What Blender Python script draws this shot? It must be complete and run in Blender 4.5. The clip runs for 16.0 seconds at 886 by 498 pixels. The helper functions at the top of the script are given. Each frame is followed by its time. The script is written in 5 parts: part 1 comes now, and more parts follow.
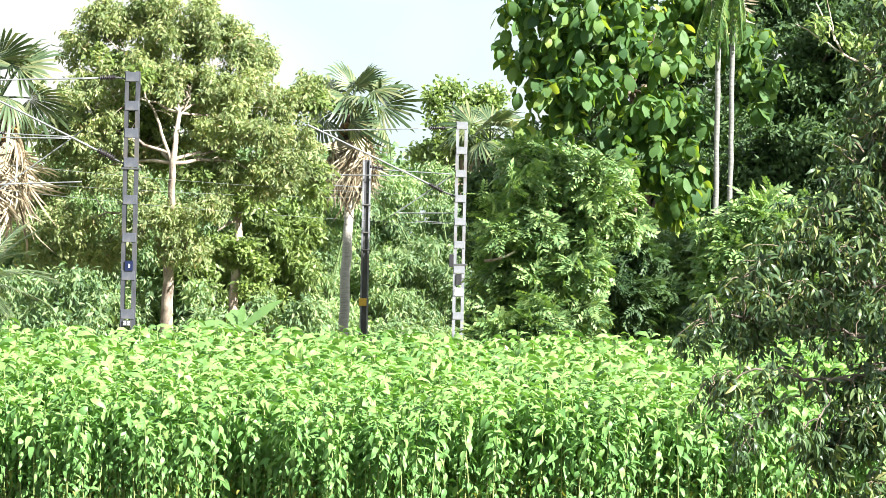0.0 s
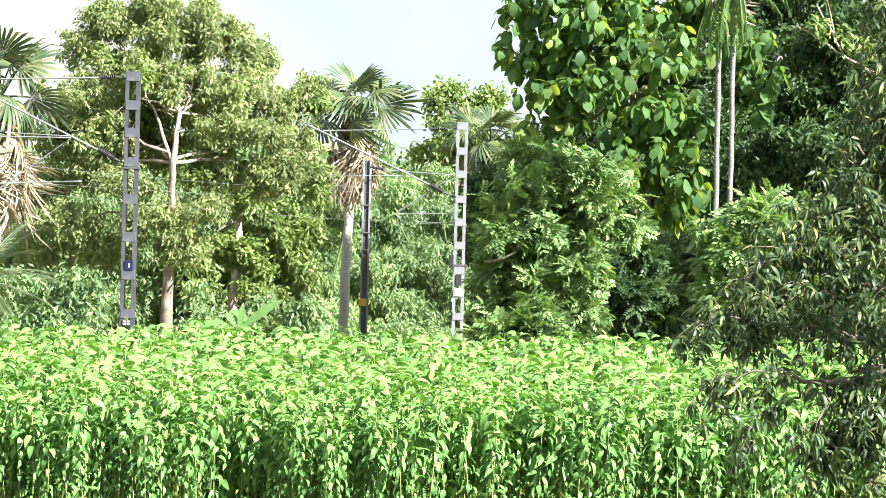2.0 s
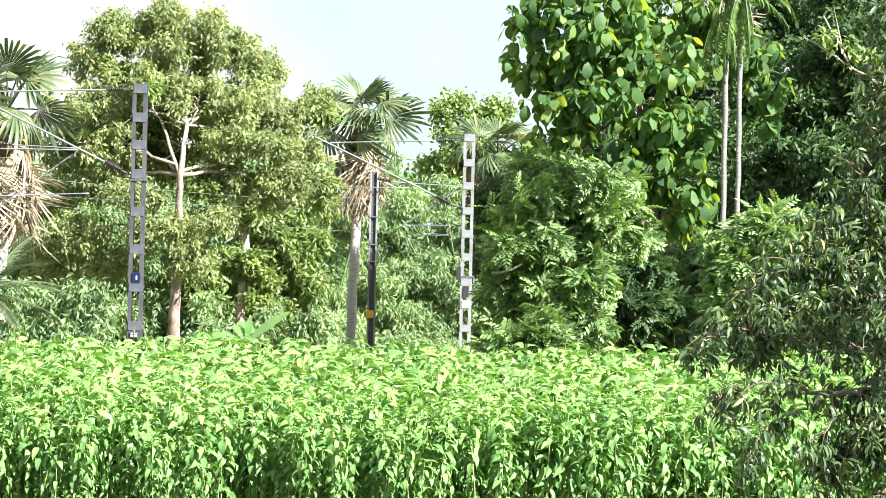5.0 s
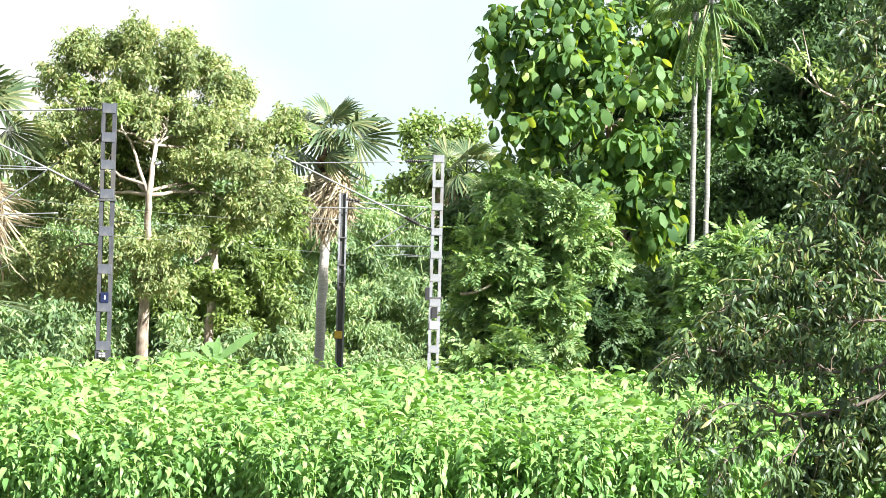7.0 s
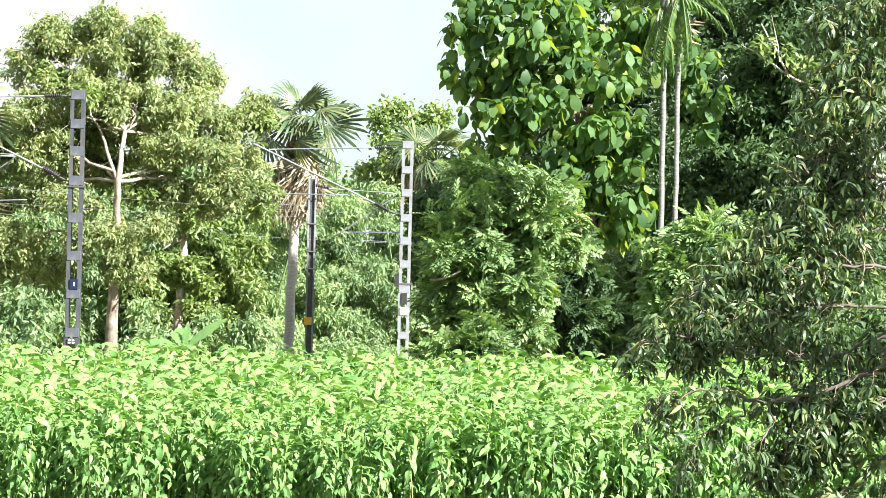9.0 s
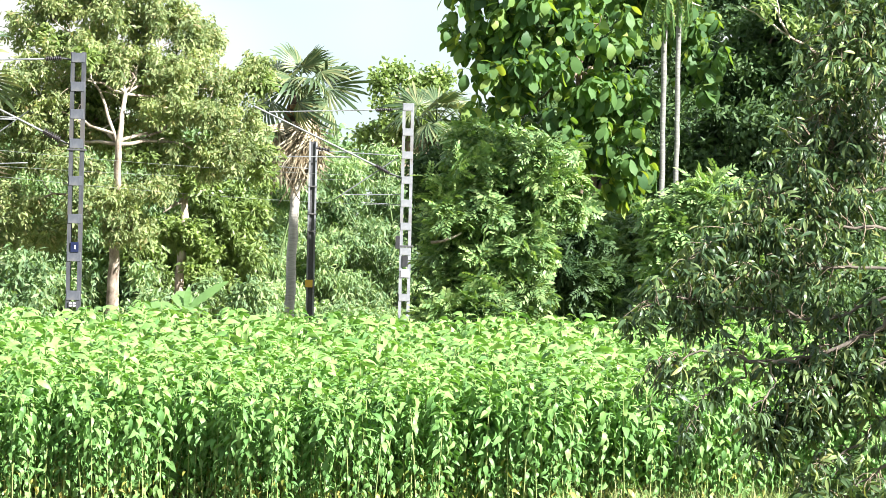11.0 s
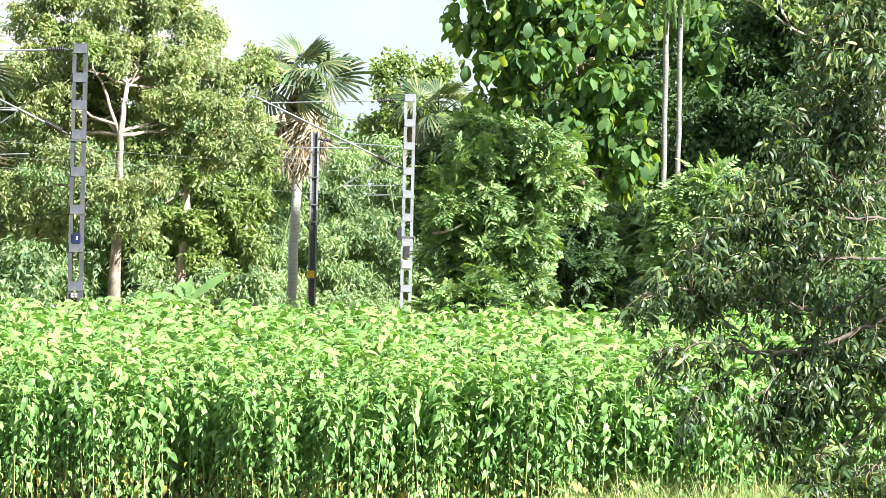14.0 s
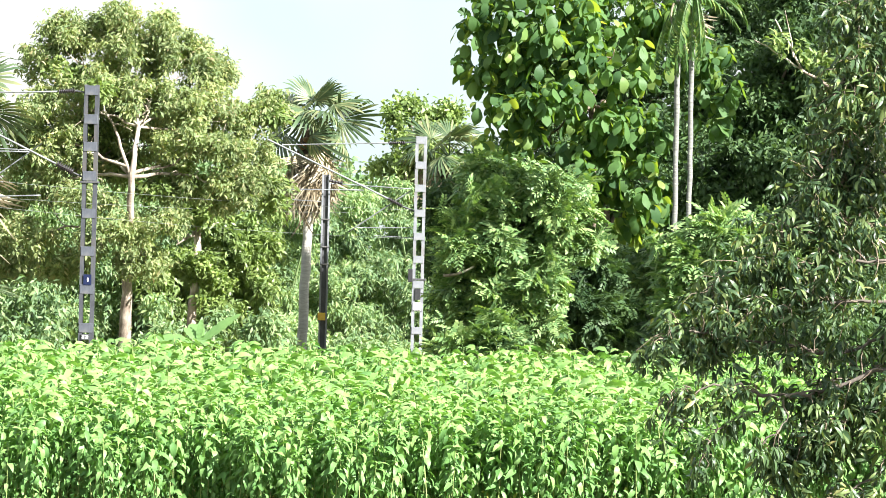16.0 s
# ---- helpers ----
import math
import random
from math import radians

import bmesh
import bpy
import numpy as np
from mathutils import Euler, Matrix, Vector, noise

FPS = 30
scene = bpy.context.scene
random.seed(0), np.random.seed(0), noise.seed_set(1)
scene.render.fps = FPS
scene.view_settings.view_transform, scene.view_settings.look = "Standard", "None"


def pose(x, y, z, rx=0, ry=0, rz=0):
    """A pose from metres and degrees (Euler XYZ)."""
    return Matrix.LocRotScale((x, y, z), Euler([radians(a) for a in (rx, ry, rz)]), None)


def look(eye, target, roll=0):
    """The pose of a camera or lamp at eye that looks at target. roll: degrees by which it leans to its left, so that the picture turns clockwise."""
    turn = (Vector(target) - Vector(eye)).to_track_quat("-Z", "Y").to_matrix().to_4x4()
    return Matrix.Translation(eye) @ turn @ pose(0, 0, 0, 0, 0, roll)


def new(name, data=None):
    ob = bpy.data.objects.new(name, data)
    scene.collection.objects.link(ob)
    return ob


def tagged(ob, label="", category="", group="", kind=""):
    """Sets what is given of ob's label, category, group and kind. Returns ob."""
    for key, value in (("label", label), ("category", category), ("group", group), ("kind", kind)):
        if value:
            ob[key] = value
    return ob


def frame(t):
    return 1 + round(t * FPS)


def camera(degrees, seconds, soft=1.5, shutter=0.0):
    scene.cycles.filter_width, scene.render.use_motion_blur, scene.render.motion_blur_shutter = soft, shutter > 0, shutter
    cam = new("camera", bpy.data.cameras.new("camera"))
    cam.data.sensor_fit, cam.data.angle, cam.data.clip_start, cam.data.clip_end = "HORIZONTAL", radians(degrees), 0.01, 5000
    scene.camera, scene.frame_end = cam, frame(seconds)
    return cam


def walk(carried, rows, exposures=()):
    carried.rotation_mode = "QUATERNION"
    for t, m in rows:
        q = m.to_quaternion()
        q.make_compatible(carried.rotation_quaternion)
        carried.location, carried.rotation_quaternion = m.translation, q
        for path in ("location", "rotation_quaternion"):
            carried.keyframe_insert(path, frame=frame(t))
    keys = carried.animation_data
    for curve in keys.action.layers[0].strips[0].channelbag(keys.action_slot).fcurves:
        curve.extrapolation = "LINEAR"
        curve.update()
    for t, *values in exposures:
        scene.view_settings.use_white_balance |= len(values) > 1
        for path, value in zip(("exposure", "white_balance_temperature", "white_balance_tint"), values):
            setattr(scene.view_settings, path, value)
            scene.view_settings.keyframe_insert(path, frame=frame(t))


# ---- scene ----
# ================= camera =================
cam = camera(15.0, 16.0, soft=0.8)
EYE = (0.0, 0.0, 3.5)
# seconds, pitch, roll, yaw: a hand-held zoom shot from one spot
ROWS = [
    (0, -0.295, -1.263, -0.003),
    (0.5, -0.202, -1.197, 0.026),
    (1, -0.142, -1.165, 0.052),
    (1.5, -0.145, -1.243, 0.112),
    (2, -0.284, -1.466, -0.003),
    (2.5, -0.226, -1.427, -0.020),
    (3, 0.002, -1.470, 0.024),
    (3.2, 0.103, -1.430, 0.057),
    (5.5, -0.114, -1.395, 0.123),
    (6, -0.049, -1.615, -0.129),
    (6.5, 0.173, -1.540, -0.356),
    (7, 0.280, -1.550, -0.411),
    (7.5, 0.265, -1.576, -0.559),
    (8, 0.148, -1.694, -0.758),
    (8.5, 0.117, -1.522, -0.920),
    (8.7, 0.101, -1.490, -0.929),
    (10.8, -0.506, -1.420, -0.949),
    (11, -0.587, -1.338, -0.918),
    (11.5, -0.772, -1.368, -0.801),
    (12, -0.855, -1.274, -0.688),
    (12.5, -0.817, -1.267, -0.663),
    (13, -0.769, -1.287, -0.881),
    (13.5, -0.764, -1.337, -0.998),
    (14, -0.742, -1.352, -0.887),
    (14.5, -0.882, -1.395, -0.858),
    (15, -0.720, -1.486, -0.878),
    (15.5, -0.315, -1.429, -0.820),
    (16, -0.027, -1.449, -0.701),
]
walk(cam, [(t, pose(*EYE, 90 + pitch, roll, yaw)) for t, pitch, roll, yaw in ROWS])

# ================= light =================
SUN_WAY = Vector((0.63, -0.52, 0.56)).normalized()
world = bpy.data.worlds.new("sky")
scene.world = world
world.use_nodes = True
sky = world.node_tree.nodes.new("ShaderNodeTexSky")
sky.sky_type = "NISHITA"
sky.sun_disc = False
sky.sun_elevation = math.asin(SUN_WAY.z)
sky.sun_rotation = math.atan2(SUN_WAY.x, SUN_WAY.y)
sky.air_density, sky.dust_density, sky.ozone_density = 1.1, 0.7, 1.4
backg = world.node_tree.nodes["Background"]
backg.inputs["Strength"].default_value = 0.085
# thin bright cloud all over the sky
cloud_at = world.node_tree.nodes.new("ShaderNodeTexCoord")
cloud_noise = world.node_tree.nodes.new("ShaderNodeTexNoise")
cloud_noise.inputs["Scale"].default_value = 7.0
cloud_noise.inputs["Detail"].default_value = 3.0
cloud_tint = world.node_tree.nodes.new("ShaderNodeValToRGB")
cloud_tint.color_ramp.elements[0].position, cloud_tint.color_ramp.elements[0].color = 0.40, (0.73, 0.91, 1.0, 1)
cloud_tint.color_ramp.elements[1].position, cloud_tint.color_ramp.elements[1].color = 0.62, (1.0, 1.0, 1.0, 1)
cloud_gain = world.node_tree.nodes.new("ShaderNodeVectorMath")
cloud_gain.operation = "SCALE"
cloud_gain.inputs["Scale"].default_value = 2.85
cloud_mix = world.node_tree.nodes.new("ShaderNodeMixRGB")
cloud_mix.inputs[0].default_value = 0.92
for a, b in ((cloud_at.outputs["Generated"], cloud_noise.inputs["Vector"]), (cloud_noise.outputs["Fac"], cloud_tint.inputs[0]), (cloud_tint.outputs[0], cloud_gain.inputs[0]),
             (sky.outputs[0], cloud_mix.inputs[1]), (cloud_gain.outputs[0], cloud_mix.inputs[2]), (cloud_mix.outputs[0], backg.inputs["Color"])):
    world.node_tree.links.new(a, b)
sun = new("sun", bpy.data.lights.new("sun", "SUN"))
sun.data.energy = 5.0
sun.data.angle = radians(0.55)
sun.data.color = (1.0, 0.975, 0.96)
sun.matrix_world = look((30, -20, 40), Vector((30, -20, 40)) - SUN_WAY)
scene.view_settings.exposure = 2.12


# ================= materials =================
def nodes_of(name):
    m = bpy.data.materials.new(name)
    m.use_nodes = True
    return m, m.node_tree.nodes, m.node_tree.links, m.node_tree.nodes["Principled BSDF"]


def ramp_node(nd, stops):
    r = nd.new("ShaderNodeValToRGB")
    while len(r.color_ramp.elements) < len(stops):
        r.color_ramp.elements.new(0.5)
    for e, (p, c) in zip(r.color_ramp.elements, stops):
        e.position, e.color = p, (*c, 1)
    return r


def leaf_mat(name, stops, glow=(1.5, 1.6, 0.6), through_light=0.35, rough=0.42, patch=1.2, gloss=0.5):
    """Foliage: each leaf has its own tint, clumps differ, and light shines through the blade."""
    m, nd, ln, bsdf = nodes_of(name)
    geo = nd.new("ShaderNodeNewGeometry")
    ramp = ramp_node(nd, stops)
    ln.new(geo.outputs["Random Per Island"], ramp.inputs[0])
    tc = nd.new("ShaderNodeTexCoord")
    noi = nd.new("ShaderNodeTexNoise")
    noi.inputs["Scale"].default_value = patch
    noi.inputs["Detail"].default_value = 3
    ln.new(tc.outputs["Object"], noi.inputs["Vector"])
    var = ramp_node(nd, [(0.3, (0.73, 0.73, 0.85)), (0.7, (1.36, 1.22, 1.28))])
    ln.new(noi.outputs["Fac"], var.inputs[0])
    mul = nd.new("ShaderNodeMixRGB")
    mul.blend_type = "MULTIPLY"
    mul.inputs[0].default_value = 1
    ln.new(ramp.outputs[0], mul.inputs[1])
    ln.new(var.outputs[0], mul.inputs[2])
    ln.new(mul.outputs[0], bsdf.inputs["Base Color"])
    bsdf.inputs["Roughness"].default_value = rough
    bsdf.inputs["Specular IOR Level"].default_value = gloss
    fine = nd.new("ShaderNodeTexNoise")
    fine.inputs["Scale"].default_value = 60
    ln.new(tc.outputs["Object"], fine.inputs["Vector"])
    bump = nd.new("ShaderNodeBump")
    bump.inputs["Strength"].default_value = 0.25
    bump.inputs["Distance"].default_value = 0.01
    ln.new(fine.outputs["Fac"], bump.inputs["Height"])
    ln.new(bump.outputs[0], bsdf.inputs["Normal"])
    tint = nd.new("ShaderNodeMixRGB")
    tint.blend_type = "MULTIPLY"
    tint.inputs[0].default_value = 1
    ln.new(mul.outputs[0], tint.inputs[1])
    tint.inputs[2].default_value = (*glow, 1)
    tr = nd.new("ShaderNodeBsdfTranslucent")
    ln.new(tint.outputs[0], tr.inputs["Color"])
    mix = nd.new("ShaderNodeMixShader")
    mix.inputs[0].default_value = through_light
    ln.new(bsdf.outputs[0], mix.inputs[1])
    ln.new(tr.outputs[0], mix.inputs[2])
    ln.new(mix.outputs[0], nd["Material Output"].inputs["Surface"])
    return m


def solid_mat(name, a, b, scale=6.0, stretch=(1, 1, 1), rough=0.8, metal=0.0, relief=0.3, spots=None):
    """A mottled solid surface with grain at two scales."""
    m, nd, ln, bsdf = nodes_of(name)
    tc = nd.new("ShaderNodeTexCoord")
    mp = nd.new("ShaderNodeMapping")
    mp.inputs["Scale"].default_value = stretch
    ln.new(tc.outputs["Object"], mp.inputs["Vector"])
    n1 = nd.new("ShaderNodeTexNoise")
    n1.inputs["Scale"].default_value = scale
    n1.inputs["Detail"].default_value = 8
    n1.inputs["Roughness"].default_value = 0.65
    ln.new(mp.outputs[0], n1.inputs["Vector"])
    ramp = ramp_node(nd, [(0.32, a), (0.68, b)])
    ln.new(n1.outputs["Fac"], ramp.inputs[0])
    col = ramp.outputs[0]
    if spots:
        n2 = nd.new("ShaderNodeTexNoise")
        n2.inputs["Scale"].default_value = scale * 0.35
        n2.inputs["Detail"].default_value = 4
        ln.new(mp.outputs[0], n2.inputs["Vector"])
        r2 = ramp_node(nd, [(0.52, (0, 0, 0)), (0.62, (1, 1, 1))])
        ln.new(n2.outputs["Fac"], r2.inputs[0])
        mx = nd.new("ShaderNodeMixRGB")
        ln.new(r2.outputs[0], mx.inputs[0])
        ln.new(col, mx.inputs[1])
        mx.inputs[2].default_value = (*spots, 1)
        col = mx.outputs[0]
    ln.new(col, bsdf.inputs["Base Color"])
    bsdf.inputs["Roughness"].default_value = rough
    bsdf.inputs["Metallic"].default_value = metal
    bump = nd.new("ShaderNodeBump")
    bump.inputs["Strength"].default_value = relief
    bump.inputs["Distance"].default_value = 0.03
    ln.new(n1.outputs["Fac"], bump.inputs["Height"])
    ln.new(bump.outputs[0], bsdf.inputs["Normal"])
    return m


JUTE = leaf_mat("jute_leaf", [(0.0, (0.08, 0.19, 0.05)), (0.5, (0.125, 0.265, 0.07)), (1.0, (0.19, 0.335, 0.10))], (1.15, 1.35, 0.5), 0.22, rough=0.48, patch=0.7, gloss=0.3)
JUTE_YOUNG = leaf_mat("jute_leaf_young", [(0.0, (0.135, 0.285, 0.066)), (0.6, (0.188, 0.35, 0.09)), (1.0, (0.26, 0.415, 0.12))], (1.1, 1.3, 0.5), 0.28, rough=0.48, patch=0.7, gloss=0.3)
JUTE_OLD = leaf_mat("jute_leaf_yellowed", [(0.0, (0.15, 0.24, 0.045)), (0.5, (0.27, 0.32, 0.065)), (1.0, (0.44, 0.38, 0.11))], (1.2, 1.1, 0.5), 0.3)
JUTE_STEM = solid_mat("jute_stem", (0.16, 0.24, 0.06), (0.30, 0.33, 0.12), 9, (1, 1, 0.3), 0.6)
OLIVE = leaf_mat("canopy_leaf", [(0.0, (0.16, 0.24, 0.095)), (0.6, (0.265, 0.34, 0.14)), (0.93, (0.34, 0.385, 0.17)), (1.0, (0.40, 0.35, 0.18))], (1.2, 1.25, 0.7), 0.45, rough=0.55, patch=0.9, gloss=0.22)
OLIVE_FRESH = leaf_mat("canopy_leaf_fresh", [(0.0, (0.12, 0.20, 0.055)), (1.0, (0.24, 0.33, 0.10))], (1.25, 1.35, 0.6), 0.4)
TEAK = leaf_mat("teak_leaf", [(0.0, (0.046, 0.11, 0.038)), (0.6, (0.088, 0.18, 0.053)), (0.9, (0.155, 0.255, 0.068)), (1.0, (0.24, 0.33, 0.085))], (2.1, 1.9, 0.45), 0.42, 0.5, 0.5, 0.22)
PINNATE = leaf_mat("pinnate_leaf", [(0.0, (0.095, 0.19, 0.066)), (0.6, (0.175, 0.29, 0.10)), (1.0, (0.29, 0.40, 0.15))], (1.4, 1.5, 0.5), 0.28, patch=0.8, gloss=0.22)
MANGO = leaf_mat("mango_leaf", [(0.0, (0.028, 0.062, 0.024)), (0.6, (0.064, 0.120, 0.042)), (0.93, (0.145, 0.21, 0.065)), (1.0, (0.26, 0.27, 0.10))], (1.5, 1.45, 0.5), 0.26, 0.42, 1.0, 0.4)
BAMBOO = leaf_mat("bamboo_leaf", [(0.0, (0.12, 0.215, 0.095)), (0.6, (0.195, 0.305, 0.13)), (1.0, (0.31, 0.40, 0.175))], (1.3, 1.4, 0.6), 0.38, patch=0.35, gloss=0.2)
# dark leaf colour with the shade of the right-hand trees put into it
THICKET_SHADE = leaf_mat("thicket_leaf_shade_dark", [(0.0, (0.035, 0.078, 0.03)), (1.0, (0.095, 0.165, 0.058))], (1.3, 1.4, 0.6), 0.3, rough=0.5, patch=0.5, gloss=0.25)
PALM = leaf_mat("palm_blade", [(0.0, (0.05, 0.095, 0.04)), (0.7, (0.09, 0.14, 0.06)), (1.0, (0.19, 0.22, 0.10))], (1.4, 1.4, 0.6), 0.25, 0.38)
PALM_DEAD = leaf_mat("dry_palm_blade", [(0.0, (0.17, 0.145, 0.085)), (0.6, (0.34, 0.31, 0.19)), (1.0, (0.52, 0.50, 0.33))], (1.0, 0.95, 0.85), 0.22, 0.7, gloss=0.2)
ARECA = leaf_mat("areca_leaflet", [(0.0, (0.045, 0.12, 0.028)), (0.7, (0.085, 0.165, 0.035)), (1.0, (0.17, 0.24, 0.06))], (1.5, 1.5, 0.5), 0.32)
BANANA = leaf_mat("banana_blade", [(0.0, (0.11, 0.23, 0.07)), (1.0, (0.17, 0.31, 0.09))], (1.4, 1.5, 0.5), 0.4)
GRASS = leaf_mat("grass_blade", [(0.0, (0.14, 0.23, 0.06)), (0.7, (0.26, 0.33, 0.11)), (1.0, (0.45, 0.41, 0.22))], (1.2, 1.25, 0.6), 0.35)
BARK_GREY = solid_mat("grey_bark", (0.12, 0.085, 0.06), (0.44, 0.37, 0.29), 5, (1, 1, 0.6), 0.95, relief=1.0, spots=(0.52, 0.46, 0.38))
CULM = solid_mat("bamboo_culm", (0.07, 0.12, 0.04), (0.14, 0.19, 0.07), 6, (1, 1, 0.3), 0.55)
BARK_BROWN = solid_mat("brown_bark", (0.10, 0.075, 0.05), (0.25, 0.20, 0.14), 7, (1, 1, 0.3), 0.9, relief=0.6)
BARK_MANGO = solid_mat("mango_bark", (0.05, 0.042, 0.034), (0.16, 0.135, 0.105), 9, (1, 1, 0.4), 0.9, relief=0.6)
BARK_PALM = solid_mat("palm_bark", (0.33, 0.31, 0.27), (0.54, 0.51, 0.45), 8, (0.6, 0.6, 4.0), 0.9, relief=0.5)
BARK_ARECA = solid_mat("areca_bark", (0.10, 0.10, 0.09), (0.25, 0.245, 0.22), 9, (0.6, 0.6, 3.0), 0.85, relief=0.3, spots=(0.16, 0.17, 0.14))
FIBRE = solid_mat("palm_fibre", (0.035, 0.025, 0.02), (0.12, 0.08, 0.05), 14, (1, 1, 0.3), 0.95, relief=0.8)
FRUIT = solid_mat("palm_fruit", (0.05, 0.03, 0.02), (0.32, 0.17, 0.04), 2.5, rough=0.5)
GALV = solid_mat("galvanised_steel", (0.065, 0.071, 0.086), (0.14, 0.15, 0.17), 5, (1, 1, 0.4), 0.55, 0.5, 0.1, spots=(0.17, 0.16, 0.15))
# paler steel: the second mast's sunlit look is put into the colour
GALV_BRIGHT = solid_mat("sunlit_tone_galvanised_steel", (0.15, 0.16, 0.17), (0.29, 0.30, 0.31), 5, (1, 1, 0.4), 0.6, 0.3, 0.1, spots=(0.18, 0.17, 0.16))
# darker steel: shade on the first mast's channels is put into the colour
GALV_MID = solid_mat("shade_tone_galvanised_steel", (0.038, 0.041, 0.048), (0.085, 0.09, 0.098), 5, (1, 1, 0.4), 0.6, 0.4, 0.1, spots=(0.09, 0.085, 0.08))
GALV_DARK = solid_mat("weathered_steel", (0.045, 0.047, 0.05), (0.10, 0.10, 0.10), 6, (1, 1, 0.4), 0.6, 0.3, 0.15)
TUBE = solid_mat("zinc_tube", (0.17, 0.18, 0.18), (0.28, 0.29, 0.29), 9, rough=0.45, metal=0.4, relief=0.05)
WIRE = solid_mat("copper_wire_weathered", (0.20, 0.22, 0.20), (0.32, 0.33, 0.31), 20, rough=0.5, metal=0.5, relief=0.05)
CERAMIC = solid_mat("brown_glazed_ceramic", (0.010, 0.008, 0.009), (0.022, 0.017, 0.017), 10, rough=0.45, relief=0.05)
BLUE = solid_mat("blue_enamel", (0.004, 0.008, 0.035), (0.008, 0.014, 0.05), 12, rough=0.35, relief=0.05)
BLACK = solid_mat("black_paint", (0.012, 0.012, 0.014), (0.03, 0.03, 0.03), 12, rough=0.5, relief=0.05)
WHITE = solid_mat("white_paint", (0.6, 0.6, 0.58), (0.78, 0.78, 0.76), 12, rough=0.5, relief=0.05)
YELLOW = solid_mat("yellow_paint", (0.55, 0.33, 0.03), (0.70, 0.45, 0.05), 12, rough=0.5, relief=0.05)
CONCRETE = solid_mat("old_concrete", (0.13, 0.12, 0.105), (0.27, 0.25, 0.22), 14, rough=0.95, relief=0.5, spots=(0.12, 0.11, 0.10))
SOIL = solid_mat("field_soil", (0.06, 0.05, 0.03), (0.14, 0.13, 0.06), 1.2, rough=0.95, relief=0.6, spots=(0.07, 0.10, 0.03))


# ================= mesh tools =================
rng = np.random.default_rng(7)


def np_mesh(name, verts, tris, mats, index=None, smooth=False):
    me = bpy.data.meshes.new(name)
    v = np.asarray(verts, dtype=np.float32).reshape(-1, 3)
    f = np.asarray(tris, dtype=np.int32).reshape(-1, 3)
    me.vertices.add(len(v))
    me.vertices.foreach_set("co", v.ravel())
    me.loops.add(len(f) * 3)
    me.loops.foreach_set("vertex_index", f.ravel())
    me.polygons.add(len(f))
    me.polygons.foreach_set("loop_start", np.arange(len(f), dtype=np.int32) * 3)
    if index is not None:
        me.polygons.foreach_set("material_index", np.asarray(index, dtype=np.int32))
    if smooth:
        me.polygons.foreach_set("use_smooth", np.ones(len(f), dtype=bool))
    me.update(calc_edges=True)
    for m in mats if isinstance(mats, (list, tuple)) else [mats]:
        me.materials.append(m)
    return me


def piece(name, mesh, parent=None, m=None, label="", kind=""):
    ob = new(name, mesh)
    if parent is not None:
        ob.parent = parent
    if m is not None:
        ob.matrix_basis = m
    return tagged(ob, label=label, kind=kind)


def thing(name, at, label, category, group="", kind=""):
    ob = new(name)
    ob.location = at
    ob.empty_display_size = 0.2
    return tagged(ob, label, category, group, kind)


def merge(parts):
    """Joins (verts, tris, material) triples."""
    vs, fs, ms, n = [], [], [], 0
    for v, f, k in parts:
        v = np.asarray(v, dtype=float).reshape(-1, 3)
        f = np.asarray(f, dtype=int).reshape(-1, 3)
        vs.append(v), fs.append(f + n), ms.append(np.full(len(f), k))
        n += len(v)
    return np.concatenate(vs), np.concatenate(fs), np.concatenate(ms)


def turn_z(a):
    c, s = np.cos(a), np.sin(a)
    return np.array([[c, -s, 0], [s, c, 0], [0, 0, 1.0]])


def turn_y(a):
    c, s = np.cos(a), np.sin(a)
    return np.array([[c, 0, s], [0, 1, 0], [-s, 0, c]])


def turn_x(a):
    c, s = np.cos(a), np.sin(a)
    return np.array([[1, 0, 0], [0, c, -s], [0, s, c]])


def blade(length, width, n=3, fold=0.25, bend=0.3, wave=0.0, peak=0.4):
    """A leaf along +X, folded on its midrib and bending down: 4n - 4 triangles."""
    s = np.linspace(0, 1, n + 1)
    half = width / 2 * np.where(s < peak, np.sin(np.minimum(s / peak, 1) * np.pi / 2) ** 0.8, np.cos(np.clip((s - peak) / (1 - peak), 0, 1) * np.pi / 2).clip(0) ** 0.9)
    a = -bend * s
    step = length / n
    x = np.concatenate([[0], np.cumsum(np.cos(a[1:]) * step)])
    z = np.concatenate([[0], np.cumsum(np.sin(a[1:]) * step)])
    mid = np.stack([x, np.zeros(n + 1), z], 1)
    side = []
    for sg in (-1, 1):
        w = wave * np.sin(s * 9 + sg) * width
        side.append(np.stack([x, sg * half, z + half * fold + w], 1)[1:-1])
    v = np.concatenate([mid, side[0], side[1]])
    left, right = n + 1, n + 1 + (n - 1)
    f = []
    for o, flip in ((left, 0), (right, 1)):
        t = [(0, o, 1)]
        for i in range(n - 2):
            t += [(i + 1, o + i, o + i + 1), (i + 1, o + i + 1, i + 2)]
        t.append((n - 1, o + n - 2, n))
        f += [(a_, c_, b_) if flip else (a_, b_, c_) for a_, b_, c_ in t]
    return v, np.array(f)


def flat_leaf(length, width):
    """A small far leaf: a folded diamond of two triangles along +X."""
    return np.array([(0, 0, 0), (length * 0.42, -width / 2, 0.02 * length), (length, 0, -0.12 * length), (length * 0.42, width / 2, 0.02 * length)]), np.array([(0, 1, 2), (0, 2, 3)])


